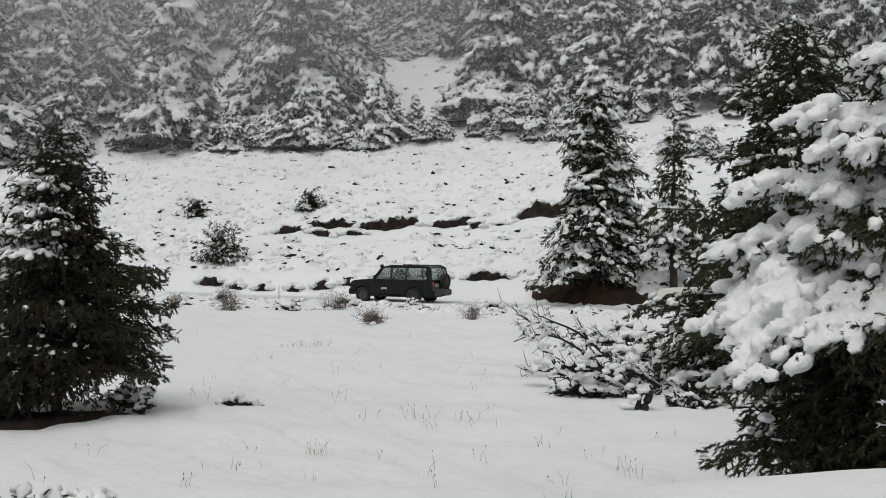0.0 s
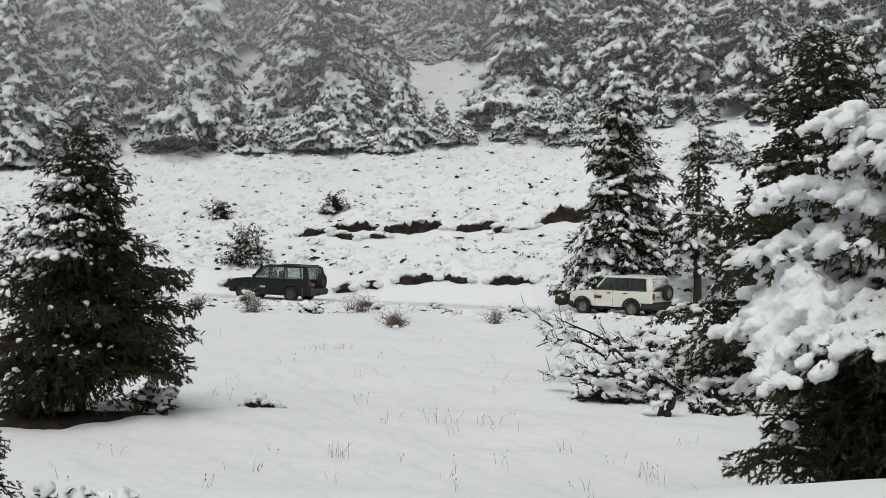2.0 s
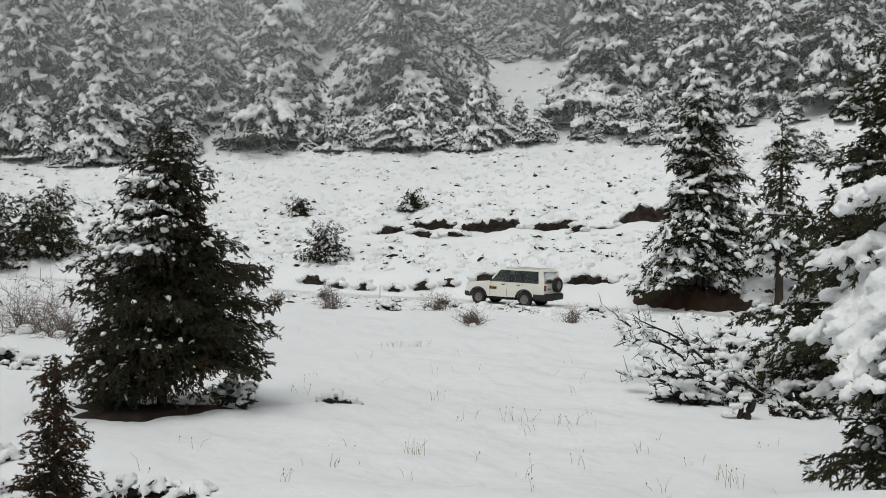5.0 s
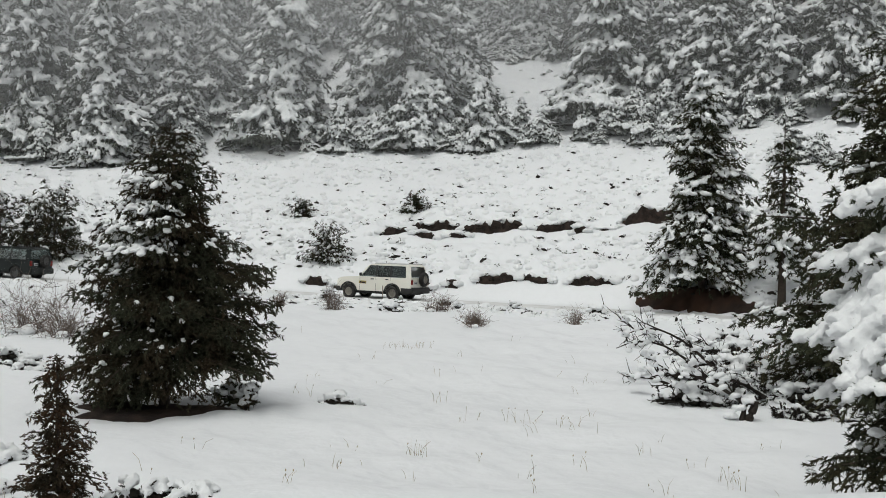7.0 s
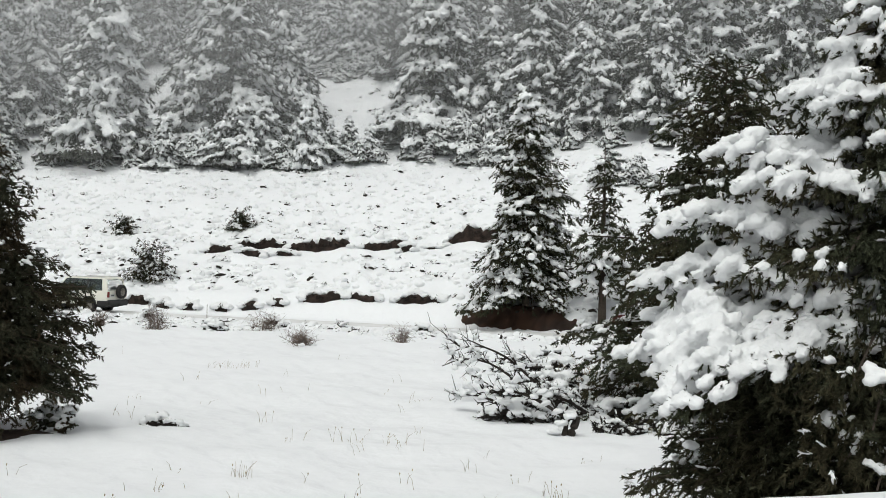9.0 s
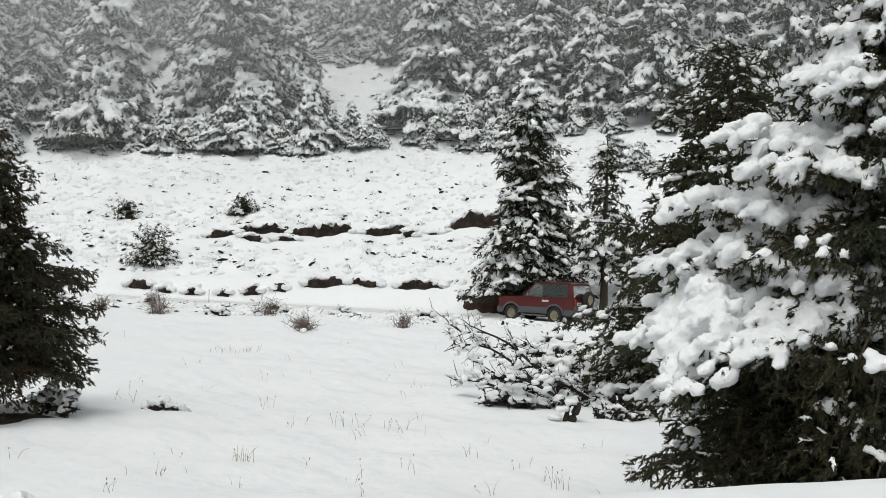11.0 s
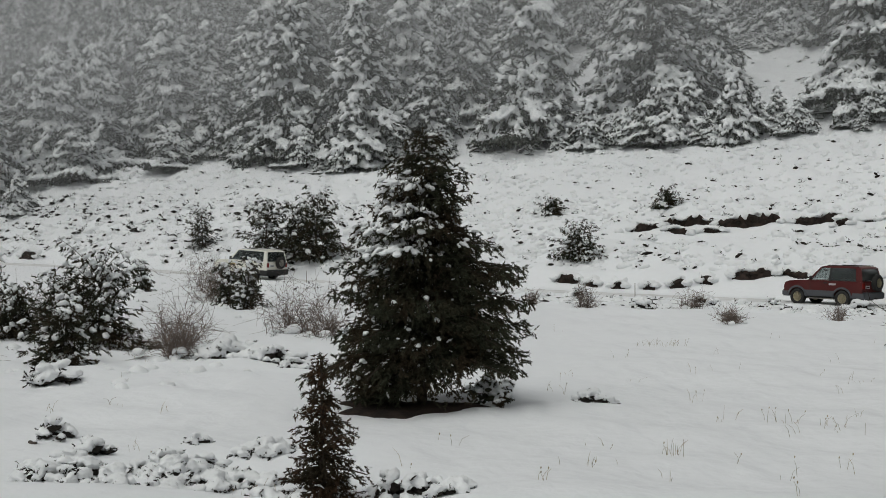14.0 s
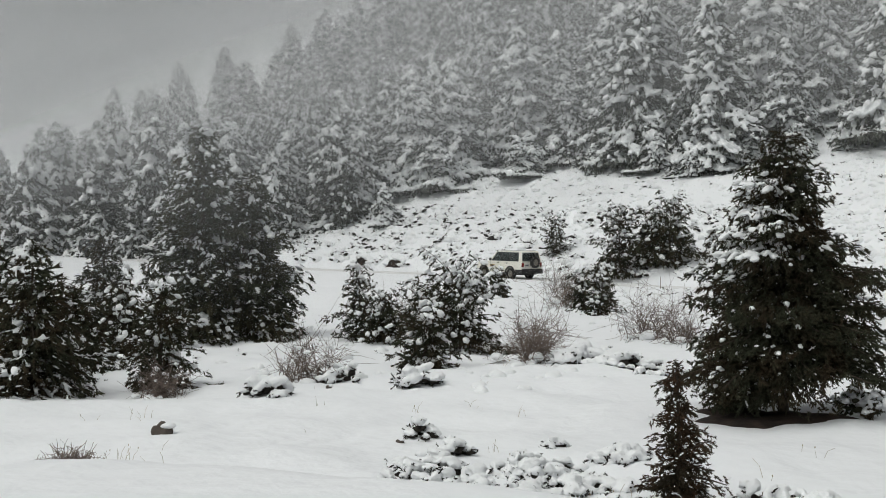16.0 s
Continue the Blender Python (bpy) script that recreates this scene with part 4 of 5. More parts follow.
CUSHIONS = [(-16.7, 24.8, 1.5, 0.55), (-18.8, 24.6, 1.3, 0.6), (-15.2, 31.0, 2.2, 0.6), (-13.4, 30.0, 1.6, 0.5), (-12.3, 28.8, 0.9, 0.3), (-6.2, 24.4, 1.0, 0.55), (-3.95, 23.8, 0.9, 0.3), (-9.6, 15.2, 1.0, 0.35), (-8.6, 15.8, 1.1, 0.35), (-10.5, 16.5, 0.9, 0.35), (-7.7, 15.6, 0.8, 0.25), (-5.0, 15.2, 0.9, 0.45),
            (-10.6, 60.0, 1.3, 0.8), (-12.6, 59.0, 0.9, 0.5), (-7.2, 56.2, 1.2, 0.6), (-4.6, 58.6, 1.2, 0.6), (2.1, 57.5, 1.5, 0.5), (-1.5, 59.5, 0.8, 0.4), (-18.0, 20.8, 1.3, 0.5), (-4.4, 15.3, 0.7, 0.3), (-9.4, 18.0, 0.5, 0.2), (-11.8, 17.6, 0.7, 0.35)]
rng = np.random.RandomState(91)
for _ in range(26):  # the tussocks on the near slope of the field
    a, d = radians(rng.uniform(23.5, 35)), rng.uniform(15.2, 19.6)
    CUSHIONS.append((-math.sin(a) * d, math.cos(a) * d, rng.uniform(0.4, 0.95), rng.uniform(0.18, 0.38)))
for i, (x, y, w, h) in enumerate(CUSHIONS):
    stand(snow_shrub("snow_covered_shrub", w, h, 170 + i, 14, 90, 0.14 * min(1.5, w)), x, y, 0.03, 31 * i % 50 - 25, 1, "low shrub pressed flat under lumps of snow", "shrub", "snow-covered shrubs")
# ---- the off-road cars ----
def plain(name, colour, rough, metal=0.0, vary=0.12, bump=0.05, spec=0.5, coat=0.0):
    m = shader(name, colour, rough, metal, vary, 2.5, bump, 60, spec=spec)
    m.node_tree.nodes["Principled BSDF"].inputs["Coat Weight"].default_value = coat
    return m


GREEN = plain("dark_green_paint", (0.008, 0.012, 0.0115), 0.35, spec=0.3, coat=0.05)
WHITE = plain("cream_white_paint", (0.80, 0.78, 0.70), 0.38, coat=0.3, vary=0.06)
RED = plain("burgundy_paint", (0.085, 0.012, 0.011), 0.34, spec=0.35, coat=0.1)
GREY = plain("grey_cladding", (0.075, 0.080, 0.090), 0.6)
BLACK = plain("black_plastic", (0.018, 0.018, 0.018), 0.65)
RUBBER = plain("tyre_rubber", (0.022, 0.021, 0.020), 0.9)
CLAY = plain("muddy_wheel_metal", (0.30, 0.28, 0.25), 0.55, 0.5)
GOLD = plain("dull_alloy_wheel", (0.36, 0.32, 0.22), 0.5, 0.5)
STEEL = plain("dark_wheel_metal", (0.10, 0.10, 0.10), 0.55, 0.4)
PALE = plain("pale_metal", (0.55, 0.55, 0.55), 0.4, 0.3)
LAMP_RED = plain("red_lamp_plastic", (0.20, 0.015, 0.012), 0.25)
LAMP_CLEAR = plain("clear_lamp_plastic", (0.6, 0.6, 0.58), 0.15)
YELLOW = plain("yellow_film", (0.42, 0.33, 0.10), 0.5)
GLASS = bpy.data.materials.new("tinted_glass")
GLASS.use_nodes = True
g = GLASS.node_tree.nodes["Principled BSDF"]
g.inputs["Base Color"].default_value = (0.10, 0.115, 0.115, 1)
g.inputs["Roughness"].default_value, g.inputs["Transmission Weight"].default_value, g.inputs["IOR"].default_value = 0.03, 0.6, 1.3
MID_GLASS = bpy.data.materials.new("smoked_glass")
MID_GLASS.use_nodes = True
g = MID_GLASS.node_tree.nodes["Principled BSDF"]
g.inputs["Base Color"].default_value = (0.22, 0.25, 0.25, 1)
g.inputs["Roughness"].default_value, g.inputs["Transmission Weight"].default_value, g.inputs["IOR"].default_value = 0.03, 0.85, 1.2
CLEAR_GLASS = bpy.data.materials.new("clear_glass")
CLEAR_GLASS.use_nodes = True
g = CLEAR_GLASS.node_tree.nodes["Principled BSDF"]
g.inputs["Base Color"].default_value = (0.62, 0.68, 0.68, 1)
g.inputs["Roughness"].default_value, g.inputs["Transmission Weight"].default_value, g.inputs["IOR"].default_value = 0.03, 0.9, 1.1


def prism(outline, half, bevel=0.0, segments=2):
    """An outline in (x, z) made solid from y = -half(z) to half(z), with its rims rounded."""
    bm = bmesh.new()
    a = [bm.verts.new((x, -half(z), z)) for x, z in outline]
    b = [bm.verts.new((x, half(z), z)) for x, z in outline]
    n = len(outline)
    bm.faces.new(a)
    bm.faces.new(b[::-1])
    for i in range(n):
        bm.faces.new((a[i], b[i], b[(i + 1) % n], a[(i + 1) % n]))
    if bevel:
        rims = [e for e in bm.edges if abs(e.verts[0].co.y - e.verts[1].co.y) < 0.2]
        bmesh.ops.bevel(bm, geom=rims, offset=bevel, segments=segments, affect="EDGES", clamp_overlap=True)
    bmesh.ops.triangulate(bm, faces=[f for f in bm.faces if len(f.verts) > 4])
    return bm


def plate(outline, side, half, proud=0.004, thick=0.012):
    """A thin sheet lying on a side of the car (side -1 or 1)."""
    bm = bmesh.new()
    a = [bm.verts.new((x, side * (half(z) + proud), z)) for x, z in outline]
    b = [bm.verts.new((x, side * (half(z) + proud - thick), z)) for x, z in outline]
    n = len(outline)
    bm.faces.new(a)
    bm.faces.new(b[::-1])
    for i in range(n):
        bm.faces.new((a[i], b[i], b[(i + 1) % n], a[(i + 1) % n]))
    return bm


def box(x0, x1, y0, y1, z0, z1, bevel=0.02):
    bm = bmesh.new()
    bmesh.ops.create_cube(bm, size=1, matrix=Matrix.LocRotScale(((x0 + x1) / 2, (y0 + y1) / 2, (z0 + z1) / 2), None, (x1 - x0, y1 - y0, z1 - z0)))
    if bevel:
        bmesh.ops.bevel(bm, geom=bm.edges[:], offset=bevel, segments=2, affect="EDGES")
    return bm


def lathe(profile, steps=28):
    """A ring turned about the y axis from (radius, y) points."""
    bm = bmesh.new()
    rings = [[bm.verts.new((r * math.cos(i * math.tau / steps), y, r * math.sin(i * math.tau / steps))) for r, y in profile] for i in range(steps)]
    for i in range(steps):
        p, q = rings[i], rings[(i + 1) % steps]
        for j in range(len(profile) - 1):
            bm.faces.new((p[j], p[j + 1], q[j + 1], q[j]))
    return bm


def wheel(parent, r, width, rim_material, name="wheel", spokes=6):
    w = width / 2
    tyre = part(name, lathe([(r * 0.60, -w * 0.85), (r * 0.72, -w), (r * 0.93, -w), (r, -w * 0.75), (r * 1.0, w * 0.75), (r * 0.93, w), (r * 0.72, w), (r * 0.60, w * 0.85), (r * 0.60, -w * 0.85)]), RUBBER, parent, "black snow-dusted off-road tyre", True)
    bm = lathe([(r * 0.62, -w * 0.8), (r * 0.62, w * 0.8), (r * 0.55, w * 0.7), (r * 0.53, w * 0.2), (0.001, w * 0.12), (0.001, -w * 0.12), (r * 0.53, -w * 0.2), (r * 0.55, -w * 0.7), (r * 0.62, -w * 0.8)])
    for i in range(spokes):
        for s in (-1, 1):
            m = Matrix.Rotation(i * math.tau / spokes, 4, "Y") @ Matrix.LocRotScale((r * 0.34, s * w * 0.45, 0), None, (r * 0.44, w * 0.35, r * 0.16))
            bmesh.ops.create_cube(bm, size=1, matrix=m)
    part("rim", bm, rim_material, tyre)
    tread = bmesh.new()
    for i in range(24):
        m = Matrix.Rotation(i * math.tau / 24, 4, "Y") @ Matrix.LocRotScale((r * 1.0, (i % 2 - 0.5) * w * 0.7, 0), None, (0.022, w * 0.8, r * 0.16))
        bmesh.ops.create_cube(tread, size=1, matrix=m)
    tagged(part("tread", tread, RUBBER, tyre), kind="stuff")
    return tyre


def offroader(name, label, length, width, height, base, paint, lower, rim, r=0.37, doors=2, snorkel=False, badge=None, glassy=GLASS, bright=False, clad=0.0):
    """A boxy off-road car that points along x, its origin on the ground below its middle."""
    root = tagged(new(name), label, "car")
    x0, x1, hw = -length / 2, length / 2, width / 2
    belt, sill, front = height * 0.63, 0.44, height * 0.60
    fa, ra = x1 - 0.74, x1 - 0.74 - base

    def arch(cx, rad):
        return [(cx + rad * math.cos(a), max(sill, r + rad * math.sin(a))) for a in np.linspace(-0.15, math.pi + 0.15, 11)]

    def low_half(z):
        return hw - 0.03 * max(0.0, (sill + 0.25 - z)) - 0.05 * max(0.0, z - belt + 0.15)

    def cab_half(z):
        return hw - 0.025 - 0.19 * max(0.0, z - belt)

    out = [(x1, sill + 0.05)] + arch(fa, r + 0.075) + arch(ra, r + 0.075) + [(x0 + 0.02, sill + 0.08), (x0, belt - 0.05), (x0 + 0.03, belt), (x1 - 1.32, belt + 0.01), (x1 - 1.18, front + 0.03), (x1 - 0.75, front + 0.025), (x1 - 0.3, front - 0.015), (x1 - 0.09, front - 0.08), (x1, front - 0.25)]
    part("body", prism(out, low_half, 0.035), paint, root)
    rail = height - 0.105
    roof = [(x1 - 1.90, rail), (x1 - 1.94, height - 0.06), (x1 - 2.12, height - 0.015), (x0 + 1.1, height), (x0 + 0.30, height - 0.02), (x0 + 0.20, height - 0.08), (x0 + 0.17, rail)]
    cabin = part("roof", prism(roof, cab_half, 0.035), paint, root)
    # side glass
    w0, w1 = belt + 0.01, height - 0.10
    front_low, front_top = x1 - 1.46, x1 - 1.97
    rear_low, rear_top = x0 + 0.34, x0 + 0.42
    cuts = [x1 - 2.40, x1 - 3.28] if doors == 2 else [x1 - 2.46]
    spans = list(zip([None] + cuts, cuts + [None]))
    for s in (-1, 1):
        for k, (a, b) in enumerate(spans):
            fl, ft = (front_low, front_top) if a is None else (a - 0.05, a - 0.05)
            bl, bt = (rear_low, rear_top) if b is None else (b + 0.05, b + 0.05)
            part("window_pane", plate([(fl, w0), (ft, w1), (bt, w1), (bl, w0)], s, cab_half), glassy if k == 0 or bright else GLASS, root, "dark window glass")
        ends = [(x1 - 1.29, x1 - 1.90, front_low, front_top)] + [(a + 0.05, a + 0.05, a - 0.05, a - 0.05) for a in cuts] + [(rear_low, rear_top, x0 + 0.03, x0 + 0.17)]
        for fl, ft, bl, bt in ends:
            part("pillar", plate([(fl, belt - 0.02), (ft, rail + 0.02), (bt, rail + 0.02), (bl, belt - 0.02)], s, cab_half, 0.0, 0.07), BLACK if fl == ft else paint, root)
        for a in cuts + [x1 - 1.42]:
            part("door_seam", plate([(a, sill + 0.03), (a, belt), (a - 0.014, belt), (a - 0.014, sill + 0.03)], s, low_half, 0.003), BLACK, root)
        for a in cuts:
            part("door_handle", box(a + 0.10, a + 0.30, s * hw - 0.03, s * hw + 0.03, belt - 0.14, belt - 0.09, 0.01), BLACK if paint is not GREEN else GREEN, root)
        for cx in (fa, ra):
            ring = [(cx + (r + 0.15) * math.cos(a), max(sill - 0.02, r + (r + 0.15) * math.sin(a))) for a in np.linspace(-0.1, math.pi + 0.1, 13)]
            ring += [(cx + (r + 0.065) * math.cos(a), max(sill - 0.02, r + (r + 0.065) * math.sin(a))) for a in np.linspace(math.pi + 0.1, -0.1, 13)]
            part("wheel_arch", plate(ring, s, lambda z: hw, 0.035, 0.08), lower, root)
        part("side_step", box(ra + r + 0.14, fa - r - 0.14, s * (hw - 0.10) - 0.08, s * (hw - 0.10) + 0.08, sill - 0.13, sill - 0.08), BLACK if clad == 0 else CLAY, root)
        if clad:
            part("side_cladding", plate([(ra + r, sill), (fa - r, sill), (fa - r - 0.04, sill + clad), (ra + r + 0.04, sill + clad)], s, lambda z: hw, 0.012, 0.03), lower, root)
        part("wing_mirror", box(x1 - 1.60, x1 - 1.50, s * (hw + 0.02) - 0.02 + s * 0.05, s * (hw + 0.02) + 0.02 + s * 0.16, belt + 0.02, belt + 0.20), BLACK, root)
        part("tail_light", box(x0 - 0.015, x0 + 0.10, s * (hw - 0.11) - 0.09, s * (hw - 0.11) + 0.095, belt - 0.34, belt - 0.06, 0.015), LAMP_RED, root, "red and clear rear lamp")
        part("headlight", box(x1 - 0.10, x1 + 0.012, s * (hw - 0.22) - 0.14, s * (hw - 0.22) + 0.14, front - 0.27, front - 0.10, 0.015), LAMP_CLEAR, root)
        part("roof_rail", box(x0 + 0.35, x1 - 2.2, s * (hw - 0.24) - 0.02, s * (hw - 0.24) + 0.02, height - 0.01, height + 0.03, 0.008), BLACK if paint is not WHITE else PALE, root)
    def across(name, pts, w, mat, lab=""):
        """A sheet from side to side along (x, z) points."""
        bm = bmesh.new()
        rows = [[bm.verts.new((x + dx, s * w(z), z + dz)) for s in (-1, 1)] for x, z in pts for dx, dz in ((0, 0),)]
        for p, q in zip(rows, rows[1:]):
            bm.faces.new((p[0], p[1], q[1], q[0]))
        bmesh.ops.solidify(bm, geom=bm.faces[:], thickness=0.012)
        return part(name, bm, mat, root, lab)

    across("windscreen", [(x1 - 1.335 + 0.015, belt + 0.05), (x1 - 1.885 + 0.02, height - 0.10)], lambda z: cab_half(z) - 0.08, glassy, "dark windscreen")
    across("rear_window", [(x0 + 0.045, belt + 0.05), (x0 + 0.175, height - 0.13)], lambda z: cab_half(z) - 0.06, glassy if bright else GLASS, "dark rear window")
    part("front_bumper", box(x1 - 0.26, x1 + 0.10, -hw - 0.012, hw + 0.012, sill - 0.06, sill + 0.24, 0.05), lower, root)
    part("tailgate", box(x0 - 0.005, x0 + 0.06, -hw + 0.2, hw - 0.2, sill + 0.15, belt, 0.01), paint, root)
    part("rear_bumper", box(x0 - 0.12, ra - r - 0.10, -hw - 0.012, hw + 0.012, sill - 0.06, sill + 0.27, 0.05), lower, root)
    part("grille", box(x1 - 0.05, x1 + 0.012, -hw * 0.5, hw * 0.5, front - 0.30, front - 0.11, 0.01), BLACK, root)
    part("number_plate", box(x0 - 0.02, x0 + 0.004, 0.28, 0.62, belt - 0.32, belt - 0.18, 0.004), PALE, root, "pale plate with a dark bar")
    part("plate_bar", box(x0 - 0.026, x0 - 0.018, 0.32, 0.58, belt - 0.27, belt - 0.23, 0.0), BLACK, root)
    part("tow_hitch", box(x0 - 0.24, x0 - 0.08, -0.04, 0.04, sill - 0.06, sill + 0.02, 0.01), BLACK, root)
    part("underbody", box(x0 + 0.25, x1 - 0.25, -hw + 0.24, hw - 0.24, 0.30, sill + 0.12, 0.04), BLACK, root)
    for cx in (fa, ra):
        part("axle", box(cx - 0.05, cx + 0.05, -hw + 0.2, hw - 0.2, r - 0.05, r + 0.05, 0.01), BLACK, root)
    part("aerial", box(x1 - 1.45, x1 - 1.44, -hw + 0.1, -hw + 0.11, belt, height + 0.02, 0.0), BLACK, root)
    for s in (-1, 1):
        part("seat", box(x1 - 2.45, x1 - 2.30, s * 0.38 - 0.24, s * 0.38 + 0.24, belt - 0.25, height - 0.33, 0.05), BLACK, root)
    if snorkel:
        part("snorkel", plate([(x1 - 1.20, belt - 0.16), (x1 - 1.86, height - 0.10), (x1 - 1.94, height - 0.10), (x1 - 1.30, belt - 0.16)], 1, lambda z: hw - 0.06, 0.07, 0.09), BLACK, root)
        part("snorkel_head", box(x1 - 1.97, x1 - 1.80, hw - 0.10, hw + 0.03, height - 0.12, height + 0.05, 0.03), BLACK, root)
    if badge:
        for k, (bx, bz, bl, bh, mat) in enumerate(badge):
            part("badge", plate([(bx, bz), (bx, bz + bh), (bx - bl, bz + bh), (bx - bl, bz)], 1, low_half if bz < belt - 0.1 else cab_half, 0.008 + 0.004 * k, 0.006), mat, root)
    spare = wheel(root, r * 0.97, 0.23, rim, "spare_wheel")
    spare.matrix_basis = pose(x0 - 0.17, -0.12, belt - 0.06, 0, 0, 90)
    rolling = []
    for cx in (fa, ra):
        for s in (-1, 1):
            w = wheel(root, r, 0.25, rim)
            w.location = (cx, s * (hw - 0.11), r)
            rolling.append(w)
    return root, rolling, r


green_car = offroader("dark_green_offroad_car", "long dark green off-road car with a snorkel", 4.80, 1.86, 1.87, 2.97, GREEN, GREEN, STEEL, 0.39, 2, True, [(0.55, 0.68, 0.34, 0.10, PALE)], CLEAR_GLASS, True)
white_car = offroader("white_offroad_car", "cream white five-door off-road car with black trim", 4.55, 1.80, 1.88, 2.68, WHITE, BLACK, CLAY, 0.37, 2, False, [(0.90, 0.81, 0.46, 0.15, YELLOW), (0.85, 0.86, 0.12, 0.08, BLACK), (0.70, 0.85, 0.22, 0.06, BLACK), (0.85, 0.82, 0.36, 0.03, RED)], MID_GLASS, True)
red_car = offroader("burgundy_offroad_car", "short burgundy three-door off-road car, grey lower panels", 4.15, 1.78, 1.89, 2.37, RED, GREY, GOLD, 0.38, 1, False, [(-0.35, 0.98, 0.36, 0.09, PALE)], CLEAR_GLASS, False, 0.28)
parked = offroader("parked_dark_car", "dark parked off-road car under snowy trees", 4.5, 1.8, 1.85, 2.65, GREEN, BLACK, STEEL, 0.37, 1, False, [(0.2, 0.52, 1.6, 0.07, PALE)])
parked[0].matrix_basis = pose(-96.1, 85.1, 2.70, 0, 0, -30)

# ---- how the cars drive along the track ----
TRACK = np.concatenate([[0], np.cumsum(np.hypot(np.diff(ROAD_XS[::-1]), np.diff(ROAD_YS[::-1])))])
WHITE_RUN = [(0, 58.6), (1, 61.5), (2, 64.2), (3, 67.05), (4, 70.3), (6.5, 79.7), (7.5, 83.4), (8.5, 87.0), (9, 88.7), (13, 102.9), (14, 106.9), (15, 110.7), (16, 114.8)]
GREEN_RUN = [(0, 74.8), (1, 78.8), (2, 82.9), (3, 87.2), (6.5, 102.7), (7.5, 107.2), (10, 118.5), (13, 133.5), (14.5, 142.0), (16, 150.5)]
RED_RUN = [(0, 30.0), (4, 40.0), (9, 57.6), (11.3, 64.2), (12, 65.6), (13, 68.2), (14, 71.1), (15, 74.5), (16, 78.5)]


def on_track(arc):
    xr, yr, zr = ROAD_XS[::-1], ROAD_YS[::-1], ROAD_ZS[::-1]
    return np.array([np.interp(arc, TRACK, xr), np.interp(arc, TRACK, yr), np.interp(arc, TRACK, zr)])


def drive(car, run):
    root, rolling, r = car
    times = np.arange(0, 16.01, 0.1)
    t, a = zip(*run)
    fine = np.interp(np.arange(-0.6, 16.61, 0.1), t, a)
    fine[:6] = a[0] - (a[1] - a[0]) / (t[1] - t[0]) * np.arange(0.6, 0.05, -0.1)
    fine[-6:] = a[-1] + (a[-1] - a[-2]) / (t[-1] - t[-2]) * np.arange(0.1, 0.65, 0.1)
    win = np.hanning(15)[1:-1] / np.hanning(15).sum()
    arcs = np.convolve(fine, win, mode="valid")
    rows, turns = [], []
    for k, (time, arc) in enumerate(zip(times, arcs)):
        back, here, ahead = on_track(arc - 1.4), on_track(arc), on_track(arc + 1.4)
        d = ahead - back
        yaw = math.degrees(math.atan2(d[1], d[0])) - 8  # turned 8 degrees off the track heading to fit the camera's view
        climb = math.degrees(math.atan2(d[2], math.hypot(d[0], d[1]))) + 0.5 * math.sin(arc * 1.9)
        sway = 0.7 * math.sin(arc * 1.3 + r * 40)
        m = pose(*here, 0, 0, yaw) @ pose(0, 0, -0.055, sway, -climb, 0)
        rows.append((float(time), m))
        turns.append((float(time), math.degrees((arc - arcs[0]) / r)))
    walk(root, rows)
    for w in rolling:
        x, y, z = w.location
        walk(w, [(time, pose(x, y, z, 0, turn, 0)) for time, turn in turns])


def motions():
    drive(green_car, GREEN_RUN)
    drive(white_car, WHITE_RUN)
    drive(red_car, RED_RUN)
# ---- brush pile, dead wood, grass and stones ----
def dead_branch(name, length, rise, seed, forks=7, thick=0.03, snow=True):
    """A fallen grey-brown branch with bent side limbs and snow along its upper side."""
    rng = np.random.RandomState(seed)
    root = new(name)
    t = np.linspace(0, 1, 9)
    line = np.stack([length * t, rng.normal(0, 0.05 * length, 9).cumsum() * 0.5, rise * np.sin(t * 2.2) + 0.05], 1)
    rods, tops = [tube(line, thick * (1.05 - 0.8 * t), 6)], [line]
    for _ in range(forks):
        k = rng.randint(1, 8)
        d = np.array([rng.uniform(0.1, 0.9), rng.normal(0, 0.6), rng.uniform(-0.15, 0.9)])
        n = length * rng.uniform(0.2, 0.5)
        u = np.linspace(0, 1, 6)
        limb = line[k] + np.outer(u, d * n) + rng.normal(0, 0.05 * n, (6, 3)).cumsum(0) * u[:, None]
        rods.append(tube(limb, thick * 0.5 * (1.05 - 0.85 * u), 5))
        tops.append(limb)
        for _ in range(4):
            j = rng.randint(1, 6)
            e = np.array([rng.uniform(0, 0.8), rng.normal(0, 0.7), rng.normal(0.3, 0.5)]) * n * 0.45
            rods.append(tube([limb[j], limb[j] + e * 0.5, limb[j] + e + rng.normal(0, 0.04, 3)], (thick * 0.22, thick * 0.17, thick * 0.08), 4))
    tagged(mesh_object("wood", *merged(rods), BRANCH, root, True), kind="stuff")
    if snow:
        p = np.concatenate([np.repeat(q[1:], 2, 0) for q in tops])
        p = p[rng.rand(len(p)) < 0.22]
        k = len(p)
        n = rng.uniform(0.04, 0.09, k)
        ax = axes_along(rng.normal(0, 1, (k, 3)) * (1, 0.5, 0.2), np.tile(UP, (k, 1)), np.stack([n * 1.4, n, n * 0.7], 1))
        tagged(mesh_object("snow_cover", *scatter(BALLS[2], p + UP * 0.03, ax, rng), TREE_SNOW, root, True), kind="stuff")
    return root


BRANCH = shader("dead_wood", (0.030, 0.024, 0.020), 0.9, vary=0.4, scale=9, bump=0.7, bump_scale=25)
